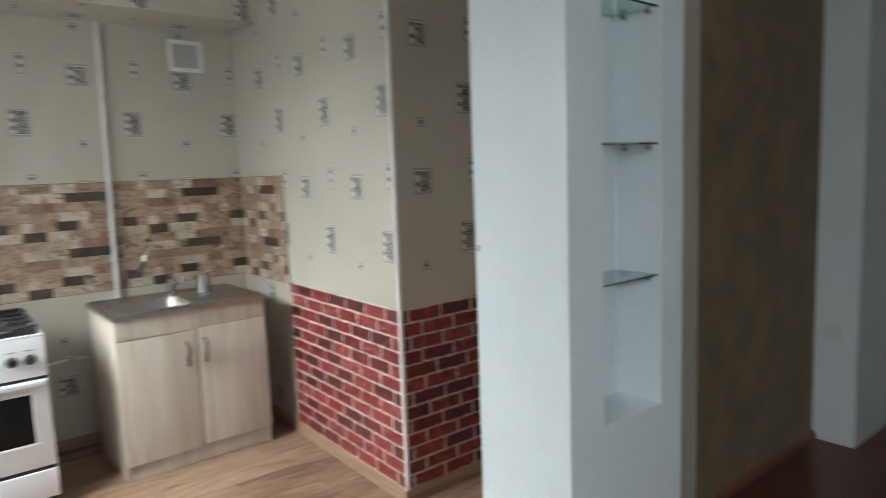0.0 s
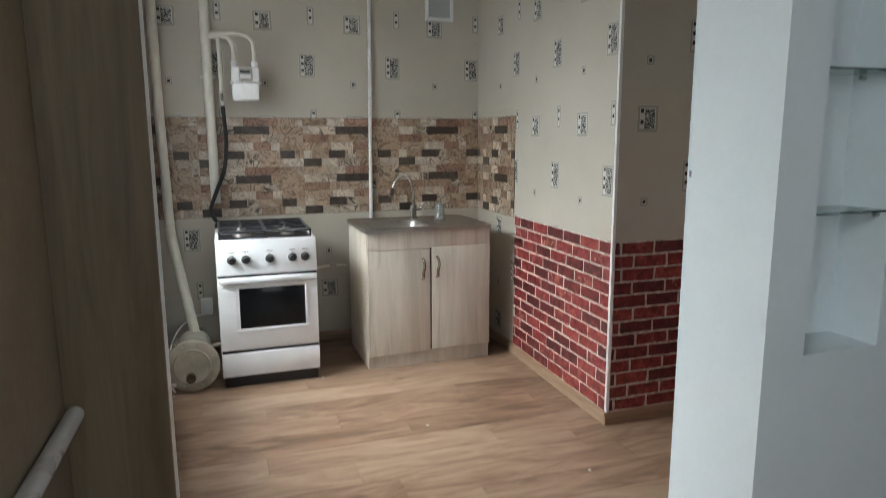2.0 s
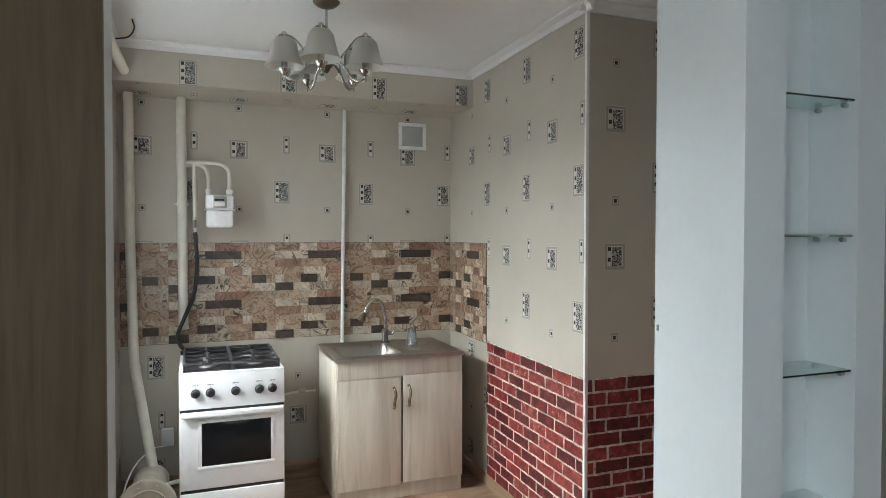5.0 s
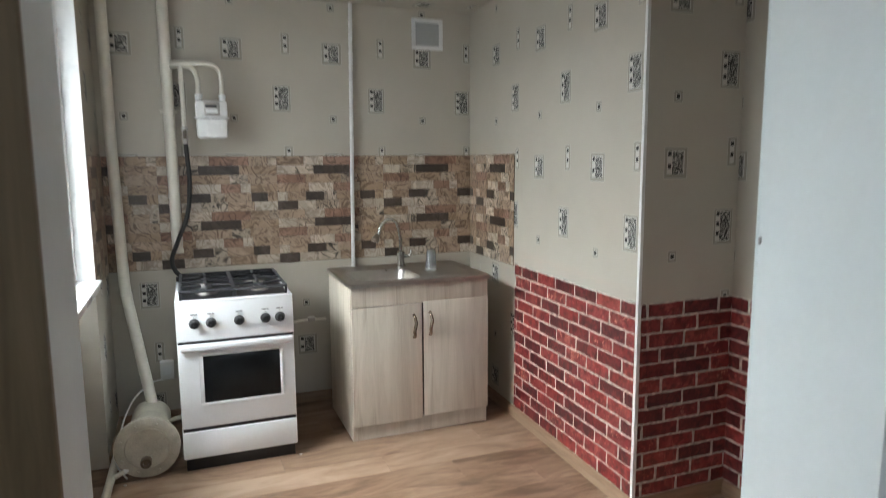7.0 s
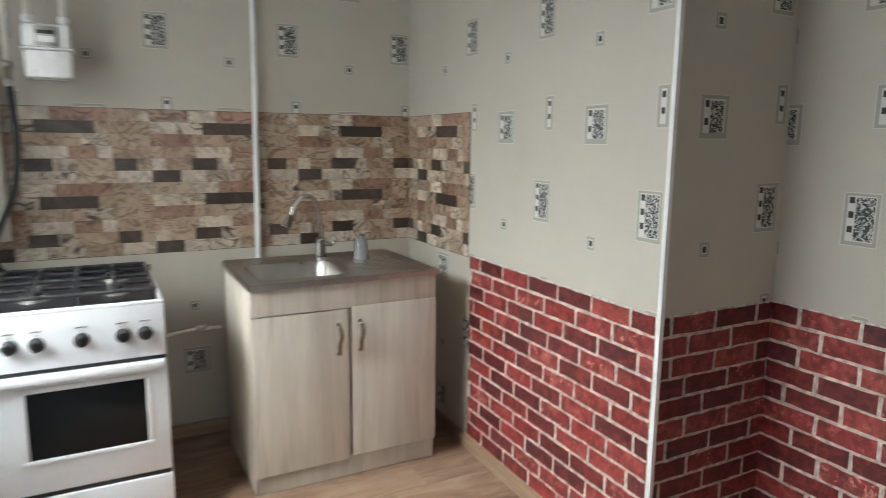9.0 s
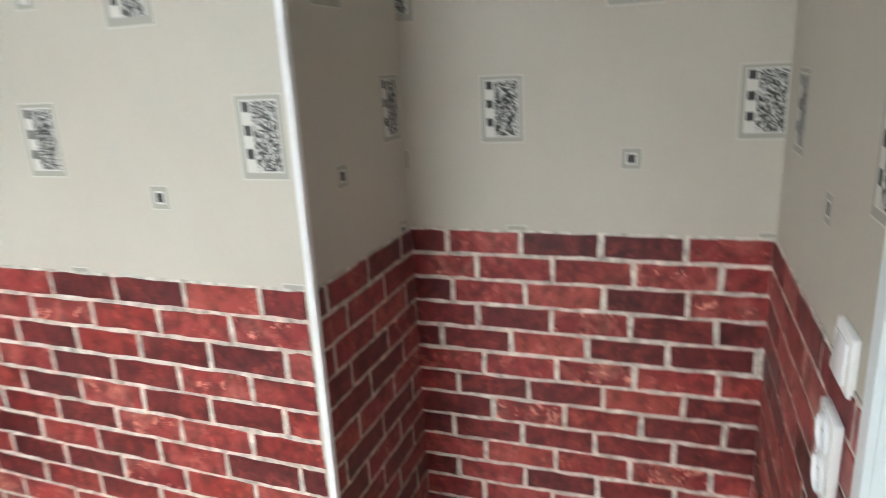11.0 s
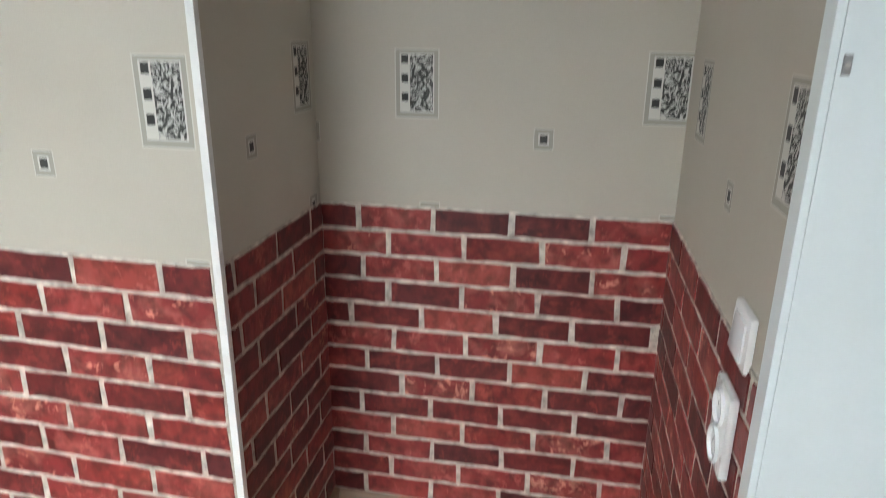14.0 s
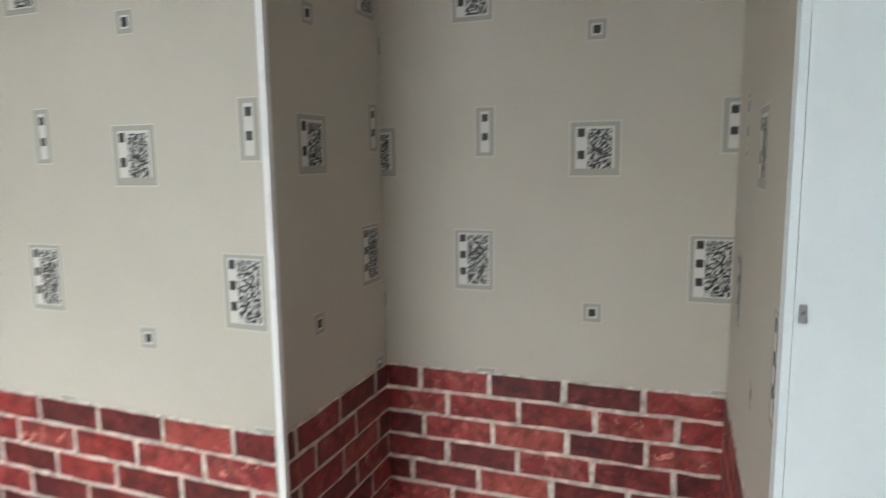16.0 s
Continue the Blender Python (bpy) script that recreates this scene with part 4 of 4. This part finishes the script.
# ---------------------------------------------------------------- vent, radiator, chandelier
def vent():
    x0, x1, z0, z1 = -0.352, -0.142, 2.236, 2.430
    ob = thing("wall_vent", ((x0 + x1) / 2, 0, (z0 + z1) / 2), "white plastic vent grille high on the wall", "vent")
    bm = bmesh.new()
    for a, b, c, d in ((x0, x1, z0, z0 + 0.025), (x0, x1, z1 - 0.025, z1), (x0, x0 + 0.025, z0 + 0.025, z1 - 0.025), (x1 - 0.025, x1, z0 + 0.025, z1 - 0.025)):
        box(a, b, -0.016, 0.0, c, d, 0.003, bm)
    part("frame", bm, TRIM, ob)
    part("backing", box(x0 + 0.02, x1 - 0.02, -0.004, 0.0, z0 + 0.02, z1 - 0.02), VENT_MESH, ob, "pale grey insect mesh")
    for k in range(11):
        z = z0 + 0.032 + k * (z1 - z0 - 0.064) / 10
        bm = box(x0 + 0.024, x1 - 0.024, -0.012, -0.004, z - 0.004, z + 0.002)
        part("slat", bm, VENT_MESH, ob, smooth=False)


def radiator():
    ob = thing("radiator", (-2.27, -1.53, 0.0), "cream painted ribbed radiator in the recess under the window", "radiator")
    ys = [-1.13 - 0.062 * k for k in range(14)]
    for y in ys:
        part("rib", box(-2.332, -2.205, y - 0.0300, y + 0.0300, 0.105, 0.605, 0.010), PIPE_PAINT, ob)
    for z in (0.15, 0.56):
        part("header", tube([(-2.268, ys[0] + 0.034, z), (-2.268, ys[-1] - 0.034, z)], 0.022, 12), PIPE_PAINT, ob)
    for y in (ys[1], ys[-2]):
        part("bracket", box(-2.349, -2.28, y - 0.006, y + 0.006, 0.28, 0.30), PIPE_PAINT, ob)
        part("foot", box(-2.29, -2.24, y - 0.012, y + 0.012, 0.0, 0.11, 0.003), PIPE_PAINT, ob)


def chandelier():
    x, y = -1.153, -1.45
    ob = thing("chandelier", (x, y, TOP), "five-armed chandelier with frosted glass shades", "chandelier")
    part("canopy", lathe([(0.0, -0.030), (0.02, -0.030), (0.045, -0.020), (0.062, -0.006), (0.064, 0.0), (0.0, 0.0)], (x, y, TOP), None, 24), BRONZE, ob, "dark ceiling canopy")
    part("stem", tube([(x, y, TOP - 0.02), (x, y, 2.480)], 0.006, 10), CHROME, ob)
    part("hub", lathe([(0.0, 0.075), (0.012, 0.07), (0.018, 0.05), (0.014, 0.03), (0.030, 0.012), (0.032, -0.008), (0.018, -0.022), (0.010, -0.04), (0.0, -0.046)], (x, y, 2.425), None, 20), BRONZE, ob)
    for k in range(5):
        a = radians(180 + 72 * k)
        ca, sa = math.cos(a), math.sin(a)

        def at(r, z):
            return Vector((x + r * ca, y + r * sa, z))

        arm = part("arm", tube(bent([at(0.02, 2.425), at(0.06, 2.428), at(0.095, 2.400), at(0.125, 2.355), at(0.158, 2.335), at(0.188, 2.345), at(0.196, 2.365)], 5), 0.0065, 10), CHROME, ob, "curved chrome arm")
        part("cup", lathe([(0.0, -0.022), (0.012, -0.018), (0.026, 0.0), (0.030, 0.008), (0.016, 0.012), (0.015, 0.045), (0.0, 0.045)], at(0.196, 2.375), None, 16), CHROME, arm)
        part("pendant", lathe([(0.0, 0.012), (0.006, 0.0), (0.004, -0.010), (0.0, -0.016)], at(0.196, 2.342), None, 10), CHROME, arm)
        part("scroll", tube(bent([at(0.095, 2.400), at(0.10, 2.470), at(0.145, 2.525), at(0.182, 2.540), at(0.196, 2.525)], 5), 0.005, 8), CHROME, arm)
        prof = [(0.024, 0.135), (0.040, 0.130), (0.056, 0.108), (0.064, 0.075), (0.072, 0.040), (0.085, 0.010), (0.092, 0.0), (0.089, 0.0), (0.082, 0.010), (0.069, 0.040), (0.061, 0.075), (0.053, 0.106), (0.039, 0.126), (0.024, 0.131)]
        part("shade", lathe(prof, at(0.196, 2.395), None, 28), FROST, arm, "frosted bell-shaped glass shade")
        part("finial", lathe([(0.026, 0.0), (0.028, 0.008), (0.014, 0.018), (0.010, 0.026), (0.0, 0.030)], at(0.196, 2.528), None, 14), CHROME, arm)


vent()
radiator()
chandelier()


# ---------------------------------------------------------------- switch, sockets, glass shelves, small things
def rounded_plate(x0, x1, z0, z1, y, thick, way):
    return box(x0, x1, y, y + way * thick, z0, z1, 0.004)


def switches():
    y = NICHE
    ob = thing("light_switch", (-0.167, y, 0.95), "white plastic light switch above the brick paper", "switch")
    part("plate", rounded_plate(-0.208, -0.126, 0.912, 0.992, y, 0.011, 1), TRIM, ob)
    bm = box(-0.196, -0.138, y + 0.010, y + 0.017, 0.924, 0.980, 0.003)
    for v in bm.verts:
        if v.co.z > 0.95 and v.co.y > y + 0.014:
            v.co.y -= 0.004
    part("rocker", bm, ENAMEL, ob)
    ob = thing("double_socket", (-0.167, y, 0.81), "white double wall socket on the brick paper", "socket")
    part("plate", rounded_plate(-0.208, -0.126, 0.748, 0.876, y + 0.006, 0.014, 1), TRIM, ob)
    for z in (0.783, 0.842):
        well = part("well", lathe([(0.0, 0.004), (0.022, 0.004), (0.024, 0.010), (0.027, 0.010), (0.028, 0.0)], (-0.167, y + 0.015, z), pose(0, 0, 0, -90), 24), ENAMEL, ob)
        for s in (-1, 1):
            part("pin_hole", lathe([(0.0, 0.001), (0.0025, 0.001), (0.0025, 0.0)], (-0.167 + s * 0.0095, y + 0.0192, z), pose(0, 0, 0, -90), 8), BLACK, well)
    ob = thing("wall_socket", (2.085, -2.95, 0.61), "white wall socket on the white pier", "socket")
    part("plate", box(2.074, 2.085, -2.992, -2.908, 0.57, 0.655, 0.004), TRIM, ob)
    part("well", lathe([(0.0, 0.001), (0.020, 0.001), (0.022, 0.005), (0.025, 0.005), (0.026, 0.0)], (2.074, -2.95, 0.612), pose(0, 0, 0, 0, -90), 20), TRIM, ob)
    ob = thing("magnet_catch", (-0.298, NICHE - 0.012, 1.305), "small grey catch on the column corner", "catch")
    part("body", box(-0.2945, -0.2905, NICHE - 0.016, NICHE - 0.008, 1.296, 1.316, 0.001), GREY, ob)
    part("screw", lathe([(0.0, 0.0012), (0.0025, 0.001), (0.003, 0.0)], (-0.2945, NICHE - 0.012, 1.306), pose(0, 0, 0, 0, -90), 8), STEEL, ob)


def glass_shelf(z):
    ob = thing("glass_shelf", ((RX0 + RX1) / 2, FRONT + RD / 2, z), "green-edged glass shelf on small clips in the recess", "shelf", "glass shelves in the column")
    part("pane", box(RX0 + 0.002, RX1 - 0.002, FRONT + 0.012, FRONT + RD - 0.002, z, z + 0.006, 0.0008), SHELF_GLASS, ob, smooth=False)
    for px, py in ((RX1 - 0.010, FRONT + 0.040), (RX1 - 0.010, FRONT + 0.13), (RX0 + 0.010, FRONT + 0.040), (RX0 + 0.010, FRONT + 0.13)):
        s = 1 if px > 0 else -1
        clip = part("clip", tube([(px + s * 0.009, py, z - 0.010), (px - s * 0.008, py, z - 0.008)], 0.0075, 10), CHROME, ob, "small chrome shelf clip")
        part("screw", tube([(px - s * 0.003, py, z - 0.017), (px - s * 0.003, py, z - 0.0005)], 0.004, 8), STEEL, clip)


def room_pipe():
    ob = thing("room_heating_pipe", (-2.055, -3.8, 0.9), "white painted heating pipe entering the wood panel", "pipe")
    part("pipe", tube([(-2.081, FRONT - 0.005, 0.885), (-2.081, -3.7, 0.905), (-2.081, -6.48, 0.95)], 0.017, 14), TRIM, ob)


switches()
for shelf_z in (1.203, 1.613, 2.022):
    glass_shelf(shelf_z)
room_pipe()

crumb_rng = random.Random(5)
for k, (cx, cy) in enumerate(((-1.255, -0.775), (-0.33, -2.28), (-2.09, -0.80), (-0.86, -1.62))):
    ob = thing("crumb", (cx, cy, 0), "small pale crumb of plaster on the floor", "debris", "crumbs on the floor")
    bm = bmesh.new()
    bmesh.ops.create_icosphere(bm, subdivisions=1, radius=1.0, matrix=Matrix.Translation((cx, cy, 0.003)) @ Matrix.Diagonal((0.007 + 0.005 * crumb_rng.random(), 0.006, 0.0035, 1)))
    for v in bm.verts:
        v.co += Vector((crumb_rng.uniform(-1, 1), crumb_rng.uniform(-1, 1), 0)) * 0.0015
    part("flake", bm, TRIM, ob)


# ---------------------------------------------------------------- printed bricks, stone strips, floor planks
rng = random.Random(11)
cache = {}


def piece_mesh(kind, w, h, d, mat, jitter, rnd=0):
    """A slab w by h, d thick, its back on the local plane y = 0, with a worn outline and a chamfered face."""
    key = (kind, round(w, 3), round(h, 3), rnd)
    if key in cache:
        return cache[key]
    r = random.Random(str(key))
    bm = bmesh.new()
    cells = [(a, -0.5) for a in (-0.5, -0.31, -0.1, 0.12, 0.3)] + [(0.5, -0.5)] + [(a, 0.5) for a in (0.5, 0.31, 0.11, -0.12, -0.3, -0.5)] if jitter else [(-0.5, -0.5), (0.5, -0.5), (0.5, 0.5), (-0.5, 0.5)]
    offs = [(r.uniform(-jitter, jitter), r.uniform(-jitter, jitter)) for _ in cells]
    c = min(0.0016, d * 0.6) if jitter else 0.0003
    rings = []
    for inset, depth in ((0, 0), (c, d)):
        ring = []
        for (a, b), (ox, oz) in zip(cells, offs):
            sx, sz = (1 if a > 0 else -1), (1 if b > 0 else -1)
            ring.append(bm.verts.new((a * w + ox - (sx * inset if abs(a) > 0.4 else 0), -depth, b * h + oz - sz * inset)))
        rings.append(ring)
    n = len(cells)
    for k in range(n):
        bm.faces.new((rings[0][k], rings[0][(k + 1) % n], rings[1][(k + 1) % n], rings[1][k]))
    bm.faces.new(rings[1])
    cache[key] = finish(bm, kind, mat)
    return cache[key]


def lay(name, parent, mesh, place, yaw, flat=False):
    ob = new(name, mesh)
    ob.parent = parent
    ob.matrix_basis = pose(*place, -90 if flat else 0, 0, yaw)
    return ob


# for each course of the print, from the top: the first upright joint and the tones of its bricks
FIRST = (0.099, 0.176, 0.107, 0.172, 0.069, 0.185, 0.110, 0.205, 0.091, 0.181, 0.098, 0.172, 0.094)
TONES = ("DLDDL", "FLRFL", "DLLDF", "DDFDD", "DDLDD", "LLFLL", "RDDLD", "DFRDD", "DDDDD", "LLRFL", "DLDDL", "RLLFL", "DLLDL")
FIRST_EAST = (0.105, 0.187, 0.063, 0.157, 0.083, 0.177, 0.062, 0.188, 0.085, 0.186, 0.092, 0.180, 0.063)
TONES_EAST = ("DLDDL", "FLRFL", "LDDRD", "RFDDL", "RDDFD", "RLFDR", "DDLDL", "LRFDD", "DLLDR", "FDDRL", "DLDDL", "RLLFD", "DRLRD")


def brick_wainscot(name, start, way, yaw, length, z0, z1, backing, label, shift=0.0, firsts=FIRST, tones=TONES):
    """Brick paper from a start point along a way; yaw turns the face from -y."""
    base = structure(name, backing, MORTAR, label, "wall covering")
    joint, gap = 0.0135, 0.0090
    step = (z1 - z0) / len(firsts)
    for k, first in enumerate(firsts):
        h, z = step - gap + rng.uniform(-0.002, 0.001), z1 - (k + 0.5) * step
        ends, at = [0.0], (first + shift) % 0.188 if shift else first
        while at < length:
            ends.append(at)
            at += 0.1925
        ends.append(length)
        for i, (a, b) in enumerate(zip(ends, ends[1:])):
            a, b = round(a + (joint / 2 if a > 0 else 0), 3), round(b - (joint / 2 if b < length else 0), 3)
            if b - a > 0.010:
                m = (a + b) / 2
                tone = tones[k][i % len(tones[k])]
                lay("brick", base, piece_mesh("brick_" + tone, b - a, h, 0.0022, BRICK[tone], 0.0021, rng.randrange(4)), (start[0] + way[0] * m, start[1] + way[1] * m, z), yaw)
    return base


BT, B0 = 0.926, 0.060
lean(brick_wainscot("wainscot_east", (-0.0031, POST + 0.016), (0, 1), -90, -POST - 0.712 - 0.016, B0, BT, box(-0.003, -0.0005, POST + 0.014, -0.710, B0, BT), "red brick-print paper on the lower wall beside the sink", 0.0, FIRST_EAST, TONES_EAST))
brick_wainscot("wainscot_nook_side", (0.014, POST - 0.0031), (1, 0), 0, BACK - 0.017, B0, BT, box(0.012, BACK, POST - 0.003, POST - 0.0002, B0, BT), "red brick-print paper on the side of the nook", -0.07)
brick_wainscot("wainscot_nook_back", (BACK - 0.0031, POST - 0.004), (0, -1), -90, POST - NICHE - 0.008, B0, BT, box(BACK - 0.003, BACK - 0.0002, NICHE, POST, B0, BT), "red brick-print paper on the back of the nook")
brick_wainscot("wainscot_nook_far", (BACK - 0.006, NICHE + 0.0031), (-1, 0), 180, BACK + 0.258 - 0.006, B0, BT, box(-0.256, BACK, NICHE + 0.0002, NICHE + 0.003, B0, BT), "red brick-print paper under the light switch", 0.05)

# one sheet of the stone print: six courses, each a run of pieces (kind, length in units of the sheet)
SHEET = ("T146 L108 R200 T100 F46", "L100 F100 D203 T197", "R154 T200 F92 T154", "T170 L138 R100 L52 T140",
         "L54 T100 D100 F70 T138 D85 T53", "D108 L100 F131 T138 L123")
UNIT = 0.67 / 600


def stone_panel(name, start, way, yaw, length, phase, backing, label):
    """The stone-strip print of the splashback; phase: where on its sheet the run starts, in metres."""
    base = structure(name, backing, JOINT, label, "splashback")
    z0, z1, rows = 0.913, 1.562, 12
    step = (z1 - z0) / rows
    for k in range(rows):
        z = z1 - (k + 0.5) * step
        cells = [(c[0], int(c[1:]) * UNIT) for c in SHEET[k % 6].split()]
        at, i = -(phase % 0.67), 0
        while at < length:
            kind, w = cells[i % len(cells)]
            a, b = round(max(at, 0.0), 3), round(min(at + w, length), 3)
            if b - a > 0.008:
                m = (a + b) / 2
                lay("tile", base, piece_mesh("tile_" + kind, b - a - 0.0009, step - 0.0009, 0.0015, STONE[kind], 0.0), (start[0] + way[0] * m, start[1] + way[1] * m, z), yaw)
            at, i = at + w, i + 1
    return base


SEAM_X = -1.225
stone_panel("splashback_back", (XL + 0.004, -0.0031), (1, 0), 0, -XL + 0.048, XL + 0.004 - SEAM_X, box(XL, 0.056, -0.003, -0.0004, 0.911, 1.564), "beige and brown stone-strip splashback behind the stove")
lean(stone_panel("splashback_east", (-0.0031, -0.006), (0, -1), -90, 0.684, -SEAM_X, box(-0.003, -0.0004, -0.692, -0.003, 0.911, 1.564), "beige and brown stone-strip splashback beside the sink"))
stone_panel("splashback_west", (XL + 0.0031, WY1 + 0.004), (0, 1), 90, -WY1 - 0.01, 0.1, box(XL + 0.0004, XL + 0.003, WY1, -0.003, 0.967, 1.564), "beige and brown stone-strip splashback beside the window")

FLOOR = bpy.data.objects["floor"]
BOARD, LONG = 0.186, 1.07
ENDS = {-1.041: -0.866, -1.227: -0.545, -1.413: -1.272, -2.157: -1.128, -2.343: -0.824, -2.529: -0.454}   # known board ends, by the board's middle
for k in range(16):
    mid = 0.075 - BOARD * k
    high_y, low_y = min(mid + BOARD / 2, 0.0), max(mid - BOARD / 2, NICHE)
    if high_y - low_y < 0.01:
        continue
    xa = XL - 0.17 if mid > -2.66 else -0.262
    xb = BACK if mid < POST + 0.12 else 0.06
    end = ENDS.get(round(mid, 3), (k * 0.37) % LONG)
    cuts = [xa] + [x for x in (end + LONG * i for i in range(-4, 4)) if xa + 0.02 < x < xb - 0.02] + [xb]
    for a, b in zip(cuts, cuts[1:]):
        lay("plank", FLOOR, piece_mesh("plank", b - a - 0.0008, high_y - low_y - 0.0008, 0.0035, PLANK, 0.0), ((a + b) / 2, (high_y + low_y) / 2, -0.004), 0, True)
